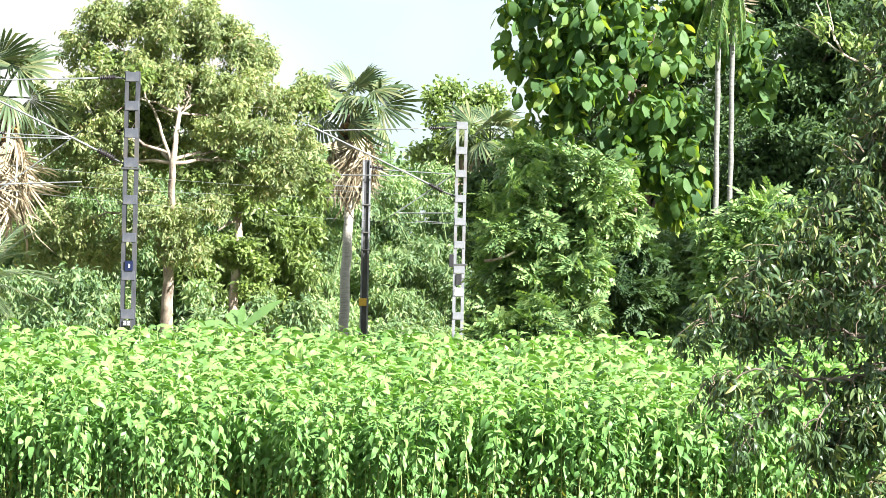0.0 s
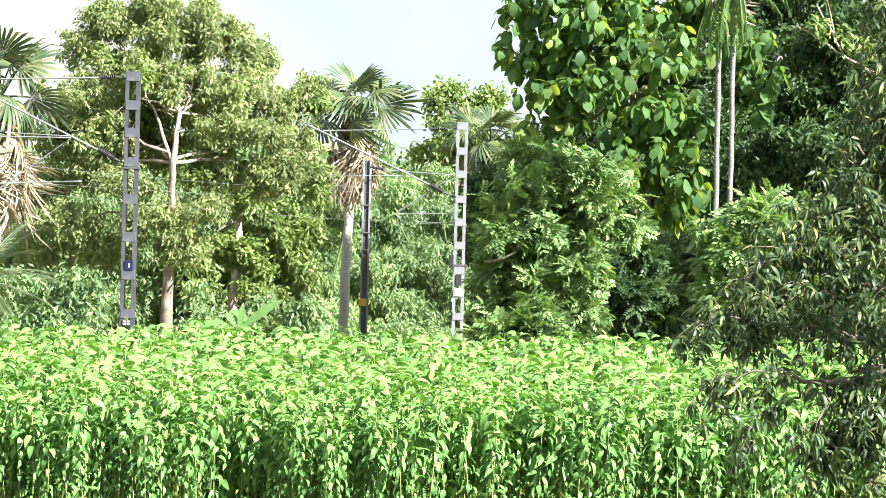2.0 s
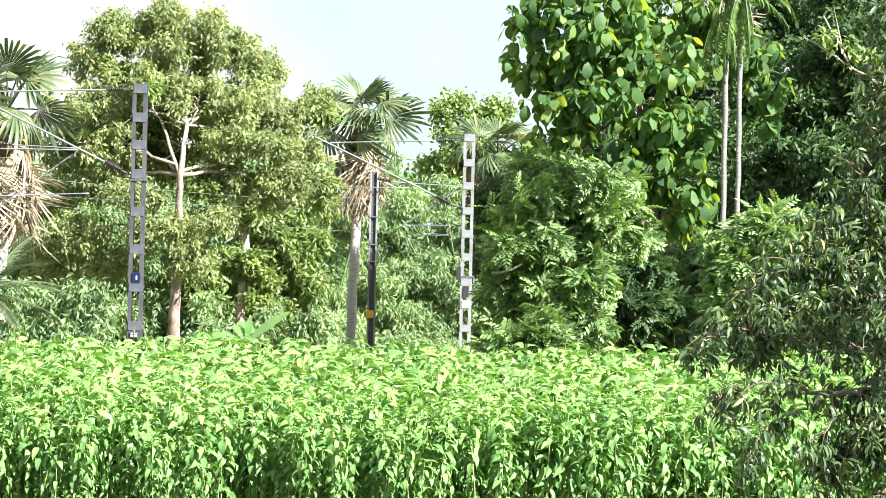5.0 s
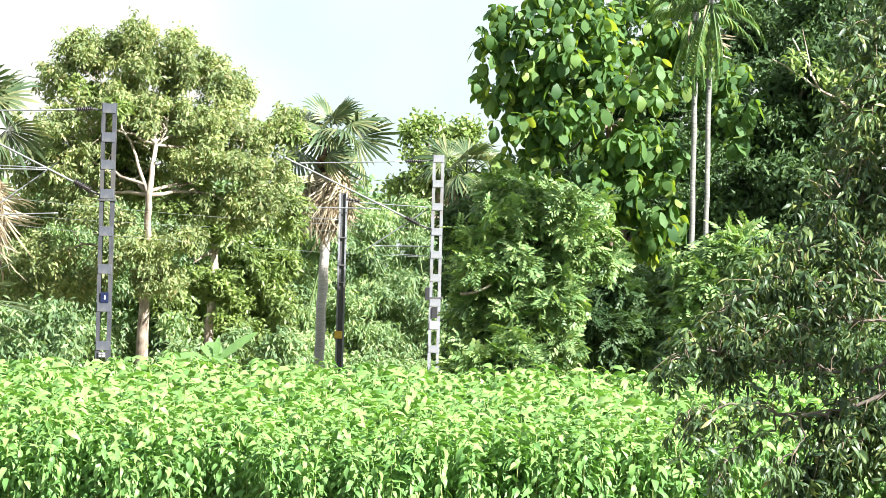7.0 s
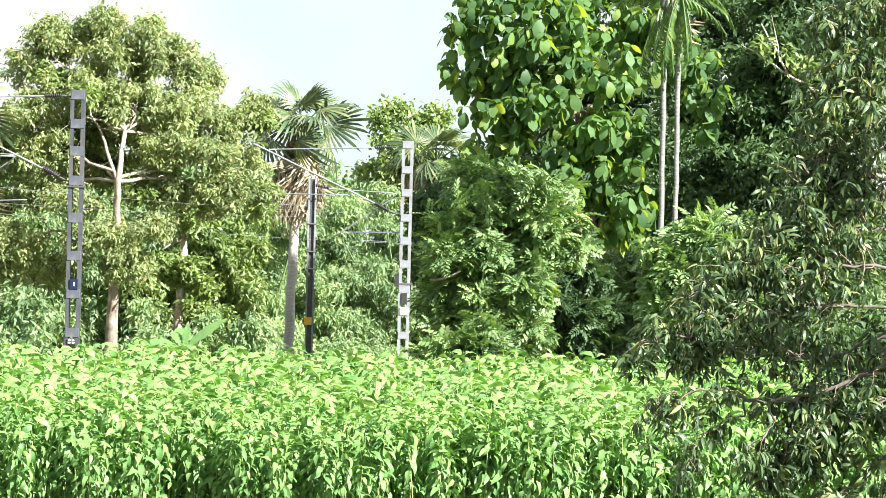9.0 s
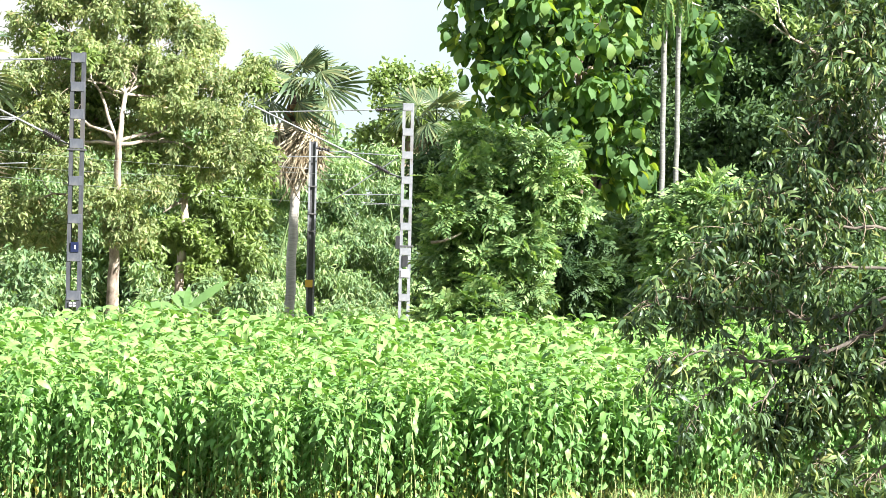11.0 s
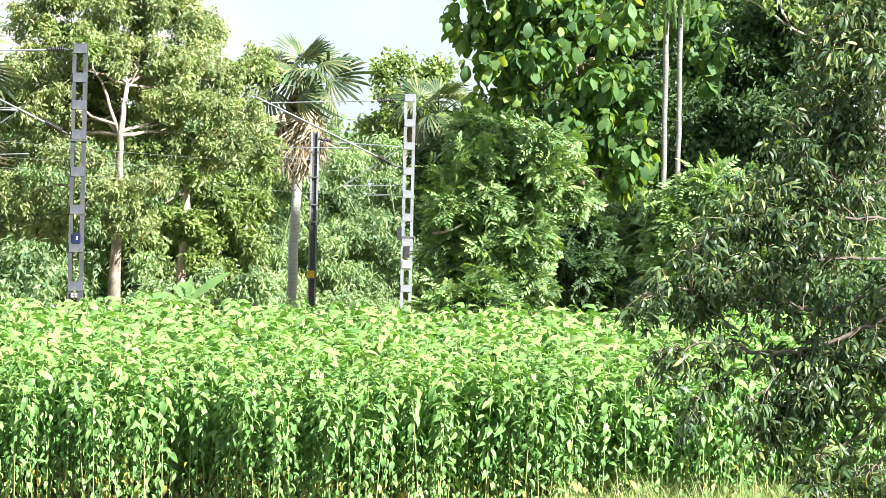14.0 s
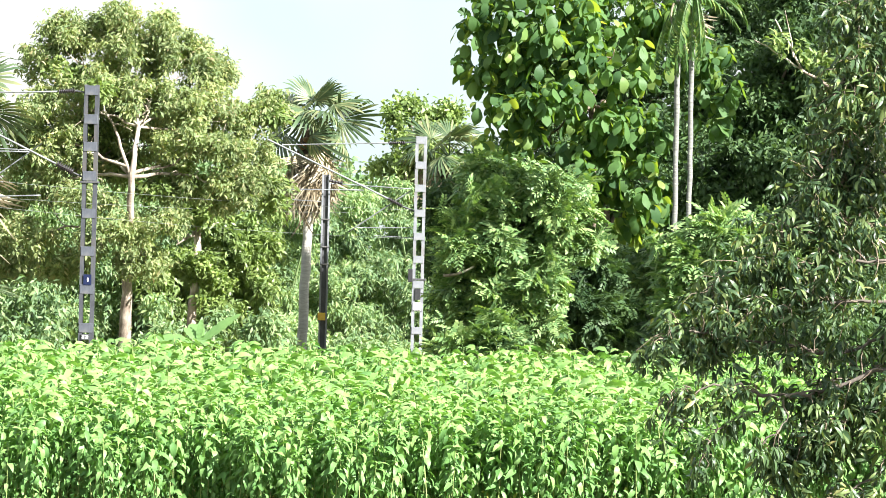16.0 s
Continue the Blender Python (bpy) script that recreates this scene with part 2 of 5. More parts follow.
def scatter(templates, where, mats, scales, turns):
    """Copies of (verts, tris, mat) templates at many places as arrays, joined."""
    vs, fs, ms, n = [], [], [], 0
    pick = rng.integers(0, len(templates), len(where))
    for k, (v, f, m) in enumerate(templates):
        sel = np.where(pick == k)[0]
        if not len(sel):
            continue
        out = np.einsum("nij,vj->nvi", turns[sel] * scales[sel][:, None, None], v) + where[sel][:, None, :]
        vs.append(out.reshape(-1, 3))
        fs.append((f[None] + (np.arange(len(sel)) * len(v))[:, None, None]).reshape(-1, 3) + n)
        ms.append(np.tile(m, len(sel)))
        n += len(sel) * len(v)
    return np.concatenate(vs), np.concatenate(fs), np.concatenate(ms)


def random_turns(n, tilt=0.5):
    a, b, c = rng.uniform(0, 2 * np.pi, n), rng.normal(0, tilt, n), rng.normal(0, tilt, n)
    return np.array([turn_x(b[i]) @ turn_y(c[i]) @ turn_z(a[i]) for i in range(n)])


def tube(points, radii, sides=8, rough=0.0, cap=True):
    pts = np.asarray(points, dtype=float)
    radii = np.broadcast_to(np.asarray(radii, dtype=float), (len(pts),))
    tang = np.gradient(pts, axis=0)
    tang /= np.linalg.norm(tang, axis=1)[:, None] + 1e-9
    ref = np.array([0, 1.0, 0]) if abs(tang[0][1]) < 0.8 else np.array([1.0, 0, 0])
    vs, fs = [], []
    for i, (p, t) in enumerate(zip(pts, tang)):
        u = np.cross(t, ref)
        u /= np.linalg.norm(u) + 1e-9
        w = np.cross(t, u)
        for k in range(sides):
            a = 2 * np.pi * k / sides
            r = radii[i] * (1 + (rng.normal(0, rough) if rough else 0))
            vs.append(p + r * (np.cos(a) * u + np.sin(a) * w))
    for i in range(len(pts) - 1):
        for k in range(sides):
            a, b = i * sides + k, i * sides + (k + 1) % sides
            fs += [(a, b, b + sides), (a, b + sides, a + sides)]
    if cap:
        for i in (0, len(pts) - 1):
            vs.append(pts[i])
            c = len(vs) - 1
            for k in range(sides):
                fs.append((c, i * sides + k, i * sides + (k + 1) % sides))
    return np.array(vs), np.array(fs)


def curve_points(a, b, n=7, sag=0.0, jitter=0.0):
    a, b = np.asarray(a, float), np.asarray(b, float)
    s = np.linspace(0, 1, n)[:, None]
    p = a + (b - a) * s
    p[:, 2] += sag * 4 * (s * (1 - s))[:, 0]
    if jitter:
        p[1:-1] += rng.normal(0, jitter, (n - 2, 3))
    return p


def box_mesh(name, size, mat, bevel=0.006):
    bm = bmesh.new()
    bmesh.ops.create_cube(bm, size=1.0)
    bmesh.ops.scale(bm, vec=size, verts=bm.verts)
    if bevel:
        bmesh.ops.bevel(bm, geom=bm.edges[:], offset=bevel, segments=2, affect="EDGES", profile=0.6)
    me = bpy.data.meshes.new(name)
    bm.to_mesh(me)
    bm.free()
    me.materials.append(mat)
    return me


def rel(p, o):
    return np.asarray(p, float) - np.asarray(o, float)


# ================= ground =================
def make_ground():
    n = 60
    xs = np.sign(np.linspace(-1, 1, n)) * np.abs(np.linspace(-1, 1, n)) ** 3 * 1500
    ys = xs + 55
    gx, gy = np.meshgrid(xs, ys)
    near = np.exp(-((gx / 60) ** 2 + ((gy - 55) / 60) ** 2))
    gz = np.array([[noise.noise(Vector((x * 0.3, y * 0.3, 0))) * 0.06 for x in xs] for y in ys]) * near
    v = np.stack([gx, gy, gz], -1).reshape(-1, 3)
    i = (np.arange(n - 1)[:, None] * n + np.arange(n - 1)[None]).ravel()
    f = np.concatenate([np.stack([i, i + 1, i + n + 1], 1), np.stack([i, i + n + 1, i + n], 1)])
    tagged(piece("ground", np_mesh("ground", v, f, SOIL, smooth=True)), "brown field soil with sparse green growth", "ground", kind="structure")


make_ground()


# ================= jute field =================
def jute_template(height, low, leaves, segs=4):
    """A jute plant: thin stem, lance leaves that arch over and hang, a tuft of arching young leaves on top."""
    lean = rng.normal(0, 0.03, 2)
    stem = [np.array([lean[0] * h * h, lean[1] * h * h, h]) for h in np.linspace(low, height, 5)]
    parts = [(*tube(stem, np.linspace(0.011, 0.004, 5), 3, cap=False), 2)]
    ang = rng.uniform(0, 6.3)
    for i in range(leaves):
        s = (i + rng.uniform(0, 1)) / leaves
        h = low + (height - low) * ((0.06 if low < 0.3 else 0.0) + 0.96 * s ** 0.68)
        ang += 2.4 + rng.normal(0, 0.4)
        up = h / height
        length = rng.uniform(0.135, 0.225) * (1.1 if up > 0.6 else 0.8) * (1.2 if low > 0.3 else 1.0)
        pet = rng.uniform(0.03, 0.10) * (1 if up < 0.9 else 0.3)
        v, f = blade(length, length * rng.uniform(0.30, 0.40), segs, 0.3, rng.uniform(1.0, 2.1), peak=0.36)
        rise = rng.uniform(0.3, 1.2) if up > 0.93 else rng.uniform(-0.9, 0.5)
        v = v @ turn_y(-rise).T @ turn_x(rng.normal(0, 0.35)).T
        v[:, 0] += pet
        v[:, 2] += pet * 0.35
        v = v @ turn_z(ang).T + np.array([lean[0] * h * h, lean[1] * h * h, h])
        old = 1 if (up < 0.40 and rng.uniform() < 0.17) or rng.uniform() < 0.008 else 0
        parts.append((v, f, 3 if up > rng.uniform(0.80, 0.97) else old))
    return merge(parts)


def jute_front(x):
    return 37.3 + 0.33 * max(0.0, x - 0.5) + 0.5 * noise.noise(Vector((x * 0.7, 3.1, 0)))


def make_jute():
    field = thing("jute_field", (0, 37, 0), "dense bright green standing jute crop with yellowing lower leaves", "crop")
    mats = [JUTE, JUTE_OLD, JUTE_STEM, JUTE_YOUNG]
    front_t = [jute_template(1.55 + rng.normal(0, 0.07), 0.0, 46) for _ in range(14)]
    back_t = [jute_template(1.58 + rng.normal(0, 0.06), 0.85, 30, 3) for _ in range(14)]
    # first row: single plants
    meshes = [np_mesh("jute_plant", v, f, mats, m) for v, f, m in front_t]
    for i in range(280):
        x = -6.2 + 12.8 * i / 279 + rng.normal(0, 0.05)
        y = jute_front(x) + rng.uniform(0, 0.7) + max(0.0, -0.8 * noise.noise(Vector((x * 1.9, 0.3, 7.7))))
        s = rng.uniform(0.74, 1.06) * (0.9 + 0.12 * min(1, (y - jute_front(x)) / 0.7))
        m = pose(x, y - 37, 0, rng.normal(0, 2), rng.normal(0, 2), rng.uniform(0, 360))
        piece("jute_plant", meshes[i % len(meshes)], field, m @ Matrix.Diagonal((s, s, s, 1)))
    # the rows behind
    for name, tmpl, y0, y1, dens, half0, half1 in (("jute_rows", front_t, 0.6, 5.0, 17, 6.8, 7.6), ("jute_rows_beyond", back_t, 5.0, 23.0, 10, 7.6, 11.0)):
        pts = []
        count = int((half0 + half1) * (y1 - y0) * dens)
        for _ in range(count):
            d = rng.uniform(y0, y1)
            w = half0 + (half1 - half0) * (d - y0) / (y1 - y0)
            x = rng.uniform(-w, w)
            if noise.noise(Vector((x * 1.3, d * 1.3, 4.2))) < rng.uniform(-0.9, -0.05):
                continue
            pts.append((x, jute_front(x) + d - 37, 0))
        where, count = np.array(pts), len(pts)
        sc = np.array([1.0 + 0.10 * noise.noise(Vector((x * 0.6, y * 0.6, 1.7))) for x, y, _ in pts]) * rng.uniform(0.86, 1.10, count)
        turns = np.array([turn_z(a) for a in rng.uniform(0, 6.3, count)])
        v, f, m = scatter(tmpl, where, None, sc, turns)
        piece(name, np_mesh(name, v, f, mats, m), field, kind="stuff")


make_jute()


# ================= trees =================
def leaf_cluster(n, length, slim, spread, droop, mat_pick=None, segs=3, stalk=0.05, bend=0.5, ball=0.12):
    """A spray of leaves round a twig's end."""
    parts = []
    for i in range(n):
        ln_ = length * rng.uniform(0.7, 1.15)
        v, f = blade(ln_, ln_ * slim, segs, 0.22, bend * rng.uniform(0.5, 1.5)) if segs > 1 else flat_leaf(ln_, ln_ * slim)
        v[:, 0] += stalk
        v = v @ turn_x(rng.normal(0, 0.5)).T @ turn_y(droop + rng.normal(0, spread)).T @ turn_z(i * 2.4 + rng.normal(0, 0.3)).T
        v += rng.normal(0, ball, 3)
        parts.append((v, f, 0 if mat_pick is None else mat_pick()))
    return merge(parts)


def pinnate_cluster(fronds, length, pairs, leaflet, slim=0.38, droop=0.35):
    parts = []
    for i in range(fronds):
        L = length * rng.uniform(0.75, 1.1)
        arch = rng.uniform(0.5, 1.0)
        base = turn_z(i * 2.4 + rng.normal(0, 0.3)) @ turn_y(droop + rng.normal(-0.25, 0.35))
        for j in range(pairs):
            s = (j + 1) / pairs
            c = np.array([L * s * (1 - 0.1 * s), 0, -arch * 0.35 * L * s * s])
            for sg in (-1, 1):
                k = leaflet * (1 - 0.45 * abs(s - 0.5)) * rng.uniform(0.85, 1.1)
                v, f = flat_leaf(k, k * slim)
                v = v @ turn_y(0.25).T @ turn_z(sg * (1.15 - 0.35 * s)).T + c
                parts.append((v @ base.T, f, 0))
    return merge(parts)


def in_blobs(blobs, n, shell=0.45):
    """Places in a union of ellipsoids ((centre), (radii)), mostly near their skin."""
    c = np.array([b[0] for b in blobs], float)
    r = np.array([b[1] for b in blobs], float)
    area = (r[:, 0] * r[:, 2] + r[:, 0] * r[:, 1] + r[:, 1] * r[:, 2])
    k = rng.choice(len(blobs), n, p=area / area.sum())
    d = rng.normal(0, 1, (n, 3))
    d /= np.linalg.norm(d, axis=1)[:, None]
    q = 1 - shell * rng.uniform(0, 1, n) ** 1.5
    q *= np.array([1 + 0.28 * noise.noise(Vector(tuple(x * 2.3 + i))) for x, i in zip(d, k)])
    return c[k] + r[k] * d * q[:, None]


def clumps(blobs, k, lo=0.28, hi=0.46, flat=0.7):
    """Breaks each large ellipsoid into k ragged smaller ones, most of them at its skin."""
    out = []
    for c, r in blobs:
        c, r = np.array(c, float), np.array(r, float)
        for _ in range(k):
            d = rng.normal(0, 1, 3)
            d /= np.linalg.norm(d)
            q = rng.uniform(0.45, 1.0)
            s = rng.uniform(lo, hi) * (r[0] + r[2]) / 2
            out.append((tuple(c + r * d * q), (s * rng.uniform(0.9, 1.5), s * rng.uniform(0.9, 1.3), s * flat * rng.uniform(0.8, 1.2))))
    return out


def crown(name, tree, at, blobs, n, templates, mats, size=(0.8, 1.2), tilt=0.4, shell=0.45, label="", ragged=0.0):
    where = in_blobs([(rel(b[0], at), b[1]) for b in blobs], n, shell)
    if ragged:
        where = where + rng.normal(0, ragged, where.shape)
    where = where[where[:, 2] > 0.1]
    n = len(where)
    v, f, m = scatter(templates, where, None, rng.uniform(*size, n), random_turns(n, tilt))
    return piece(name, np_mesh(name, v, f, mats, m), tree, label=label, kind="stuff")


def trunk_and_limbs(tree, at, path, radii, limbs, bark, limb_r=0.07):
    """path: trunk points; limbs: (fraction up the trunk, end point, sag)."""
    pts = np.array([rel(p, at) for p in path])
    fine, rads = [], []
    for i in range(len(pts) - 1):
        for s in np.linspace(0, 1, 6)[: 6 if i == len(pts) - 2 else 5]:
            fine.append(pts[i] + (pts[i + 1] - pts[i]) * s + rng.normal(0, radii[0] * 0.08, 3) * (0 < s < 1))
            rads.append(radii[i] + (radii[i + 1] - radii[i]) * s)
    piece("trunk", np_mesh("trunk", *tube(fine, rads, 12, 0.04), bark, smooth=True), tree)
    for h, end, sag in limbs:
        k = min(int(h * (len(fine) - 1)), len(fine) - 2)
        e = rel(end, at)
        p = curve_points(fine[k], e, 9, sag, 0.05)
        r0 = min(limb_r, rads[k] * 0.7)
        parts = [(*tube(p, np.linspace(r0, r0 * 0.25, 9), 7, 0.04), 0)]
        for j in (4, 5, 6, 7):
            tip = p[j] + rng.normal(0, 1, 3) * min(0.45, np.linalg.norm(e - fine[k]) * 0.13)
            parts.append((*tube(curve_points(p[j], tip, 5, 0.05, 0.03), np.linspace(r0 * 0.4, r0 * 0.1, 5), 5), 0))
        v, f, m = merge(parts)
        piece("limb", np_mesh("limb", v, f, bark, smooth=True), tree)


# ---- tall spreading tree behind the railway ----
def make_spreading_tree():
    at = (-7.28, 89.55, 0.0)
    tree = thing("tree", at, "tall spreading tree with pale trunk and olive-green layered foliage", "tree")
    blobs = [
        ((-9.18, 89.55, 8.57), (0.75, 0.9, 0.7)), ((-7.24, 89.55, 8.77), (1.15, 1.2, 0.8)), ((-5.91, 90.05, 8.37), (0.9, 1.0, 0.8)),
        ((-8.30, 89.05, 7.66), (1.1, 1.2, 0.7)), ((-6.68, 88.55, 7.23), (1.3, 1.2, 0.65)), ((-5.25, 89.55, 7.31), (0.9, 1.0, 0.7)),
        ((-9.40, 89.05, 7.05), (0.7, 0.9, 0.6)), ((-9.15, 89.05, 6.00), (0.9, 1.0, 0.6)), ((-5.46, 88.55, 6.07), (1.2, 1.2, 0.6)),
        ((-4.34, 89.55, 6.73), (0.8, 0.9, 0.6)), ((-3.69, 90.05, 7.06), (0.5, 0.7, 0.5)), ((-3.99, 89.05, 5.82), (0.75, 0.9, 0.55)), ((-7.41, 90.05, 7.88), (0.9, 0.8, 0.6)),
        ((-8.17, 90.55, 5.77), (1.2, 1.0, 0.7)), ((-6.23, 89.05, 5.03), (1.0, 1.0, 0.5)), ((-4.58, 89.05, 4.91), (1.0, 1.0, 0.55)),
        ((-9.26, 89.55, 4.82), (1.0, 1.0, 0.55)), ((-9.84, 89.55, 3.60), (1.0, 1.0, 0.55)), ((-7.72, 88.55, 3.50), (1.2, 0.9, 0.5)),
        ((-6.78, 89.05, 2.92), (0.8, 0.8, 0.5)), ((-9.12, 90.05, 2.71), (0.9, 0.8, 0.5)),
        ((-3.49, 90.05, 4.95), (0.4, 0.6, 0.45)), ((-10.73, 90.55, 4.50), (0.7, 0.8, 0.5)), ((-7.04, 91.55, 6.28), (1.6, 1.0, 1.2)),
        ((-8.19, 90.55, 6.68), (1.0, 0.8, 0.7)), ((-9.70, 90.55, 6.50), (0.8, 0.8, 0.6)), ((-5.90, 90.55, 6.73), (1.0, 0.8, 0.7)),
        ((-9.98, 90.05, 8.13), (0.3, 0.5, 0.5)), ((-8.49, 90.05, 8.92), (0.8, 0.8, 0.5)), ((-10.29, 90.55, 5.72), (0.8, 0.8, 0.6)), ((-4.86, 90.35, 8.11), (0.4, 0.6, 0.5)), ((-10.60, 91.05, 2.82), (0.9, 0.8, 0.6)),
        ((-8.11, 88.55, 4.53), (0.8, 0.7, 0.4)), ((-6.47, 88.55, 3.97), (0.9, 0.7, 0.4)), 
    ]
    blobs += [((-7.7, 89.5, 9.42), (0.65, 0.7, 0.42)), ((-9.0, 89.5, 9.15), (0.5, 0.6, 0.4)), ((-6.5, 89.6, 9.2), (0.5, 0.6, 0.4)), ((-5.3, 89.8, 8.3), (0.5, 0.6, 0.4))]
    limbs = [(0.62, blobs[i][0], s) for i, s in ((3, 0.1), (7, 0.2), (8, -0.1), (13, 0.1), (15, 0.2), (16, 0.2))]
    limbs += [(0.8, blobs[i][0], s) for i, s in ((0, 0.1), (2, 0.1), (4, 0.05), (5, 0.0), (9, -0.1), (6, 0.1))]
    limbs += [(0.42, blobs[i][0], s) for i, s in ((17, 0.2), (18, 0.1), (19, 0.25))]
    trunk_and_limbs(tree, at, [at, (-7.28, 89.35, 1.10), (-7.18, 88.65, 3.51), (-7.11, 88.05, 5.14), (-6.98, 88.35, 6.47), (-7.23, 89.95, 8.34)], [0.20, 0.16, 0.115, 0.085, 0.055, 0.02], limbs, BARK_GREY, 0.055)
    pick = lambda: 1 if rng.uniform() < 0.06 else 0
    tmpl = [leaf_cluster(12, 0.17, 0.38, 0.4, 0.35, pick, 2, 0.03, 0.7, 0.05) for _ in range(10)]
    crown("crown", tree, at, clumps(blobs, 22, 0.17, 0.34, 0.45), 9800, tmpl, [OLIVE, OLIVE_FRESH], (0.6, 1.25), 0.42, 0.8, ragged=0.11)
    crown("young_foliage", tree, at, clumps([blobs[i] for i in (3, 10, 13, 14, 22, 21)], 4), 420, [leaf_cluster(12, 0.22, 0.38, 0.4, 0.2, None, 3, 0.04, 0.5, 0.1) for _ in range(4)], [OLIVE_FRESH], (0.8, 1.2), 0.3, 0.2, "fresh yellow-green young leaves")


make_spreading_tree()


def make_broken_tree():
    at = (-5.73, 93.42, 0.0)
    tree = thing("tree", at, "slim pale-trunked tree wrapped in climbing foliage", "tree")
    trunk_and_limbs(tree, at, [at, (-5.77, 93.42, 1.04), (-5.73, 93.42, 2.76), (-5.66, 93.42, 3.86), (-5.61, 93.42, 4.65)], [0.15, 0.13, 0.12, 0.09, 0.05], [(0.7, (-6.24, 93.12, 3.38), 0.1), (0.8, (-5.08, 93.22, 4.03), 0.1)], BARK_GREY, 0.06)
    blobs = [((-5.67, 93.02, 2.92), (0.55, 0.4, 0.5)), ((-5.20, 93.22, 1.99), (0.5, 0.5, 0.5)), ((-6.16, 93.12, 3.07), (0.5, 0.5, 0.4)), ((-5.56, 93.22, 4.33), (0.6, 0.5, 0.5))]
    tmpl = [leaf_cluster(12, 0.2, 0.4, 0.4, 0.25, None, 3, 0.04, 0.5, 0.09) for _ in range(5)]
    crown("crown", tree, at, clumps(blobs, 8), 520, tmpl, [OLIVE_FRESH], (0.7, 1.15), 0.8, 0.8)


make_broken_tree()


def make_young_tree():
    at = ground_at((-4.20, 96.52, -0.30))
    tree = thing("tree", at, "bushy young tree with fresh light green leaves", "tree")
    trunk_and_limbs(tree, at, [at, (-4.24, 96.52, 1.64), (-4.21, 96.52, 3.59)], [0.1, 0.08, 0.03], [(0.6, (-3.93, 96.22, 2.62), 0.1), (0.7, (-4.90, 96.22, 2.76), 0.1)], BARK_GREY, 0.04)
    blobs = [((-4.34, 96.02, 3.58), (0.85, 0.8, 0.8)), ((-5.05, 96.02, 2.76), (0.9, 0.8, 0.7)), ((-4.08, 96.02, 2.30), (0.65, 0.8, 0.8)), ((-4.54, 96.02, 1.48), (0.8, 0.8, 0.6)), ((-3.81, 96.52, 4.57), (0.4, 0.7, 0.5)), ((-6.19, 96.52, 1.76), (0.9, 0.7, 0.7)), ((-7.01, 96.52, 2.23), (0.7, 0.7, 0.7)), ((-5.39, 96.02, 3.88), (0.8, 0.7, 0.6)), ((-5.69, 96.52, 0.96), (0.9, 0.7, 0.5))]
    tmpl = [leaf_cluster(11, 0.22, 0.36, 0.35, 0.4, None, 2, 0.03, 0.6, 0.05) for _ in range(6)]
    crown("crown", tree, at, clumps(blobs, 12, 0.22, 0.4, 0.7), 2600, tmpl, [OLIVE_FRESH], (0.7, 1.25), 0.4, 0.8, ragged=0.12)


def ground_at(p):
    return (p[0], p[1], 0.0)


make_young_tree()


# ---- fan palms ----
def fan_mesh(name, mat, radius, petiole, fold, droop, segs=22, arc=2.0, ragged=0.12):
    parts = []
    v, f = tube(curve_points((0, 0, 0), (petiole, 0, 0), 5, 0.04), np.linspace(0.035, 0.018, 5), 5)
    parts.append((v, f, 0))
    da = 2 * arc / segs
    hinge = 0.5
    for i in range(segs):
        a = -arc + (i + 0.5) * da
        R = radius * (1 - 0.16 * abs(a / arc)) * (1 + rng.normal(0, ragged))
        r = R * 0.52

        def at(rad, ang, lift):
            q = rad / radius
            x, z = rad * np.cos(ang), lift - droop * radius * q * q - fold * 0.22 * abs(rad * np.sin(ang))
            return (petiole + x * np.cos(hinge) + z * np.sin(hinge), rad * np.sin(ang) * (1 - 0.2 * min(fold, 2)), z * np.cos(hinge) - x * np.sin(hinge))

        vv = [at(0.02, a, 0), at(r, a - da * 0.48, 0.03), at(r, a, -0.025), at(r, a + da * 0.48, 0.03),
              at(R * 0.84, a - da * 0.24, 0.0), at(R * 0.84, a + da * 0.24, 0.0), at(R, a + rng.normal(0, 0.03), -0.12 * radius * rng.uniform(0.2, 1.6))]
        ff = [(0, 1, 2), (0, 2, 3), (1, 4, 2), (2, 4, 5), (2, 5, 3), (4, 6, 5)]
        parts.append((vv, ff, 0))
    v, f, m = merge(parts)
    return np_mesh(name, v, f, mat)


FANS = [fan_mesh("frond", PALM, 1.15, 0.95, 0.7, d) for d in (0.05, 0.15, 0.28, 0.4)]
DRY_FANS = [fan_mesh("dry_frond", PALM_DEAD, 1.15, 0.6, 2.0, d, 22, 1.15, 0.3) for d in (0.1, 0.3, 0.5)]


def palm_fruit_mesh():
    bm = bmesh.new()
    bmesh.ops.create_icosphere(bm, subdivisions=2, radius=0.1)
    for v in bm.verts:
        v.co.z *= 0.9
        v.co *= 1 + 0.08 * noise.noise(v.co * 12)
    me = bpy.data.meshes.new("fruit")
    bm.to_mesh(me)
    bm.free()
    me.materials.append(FRUIT)
    return me


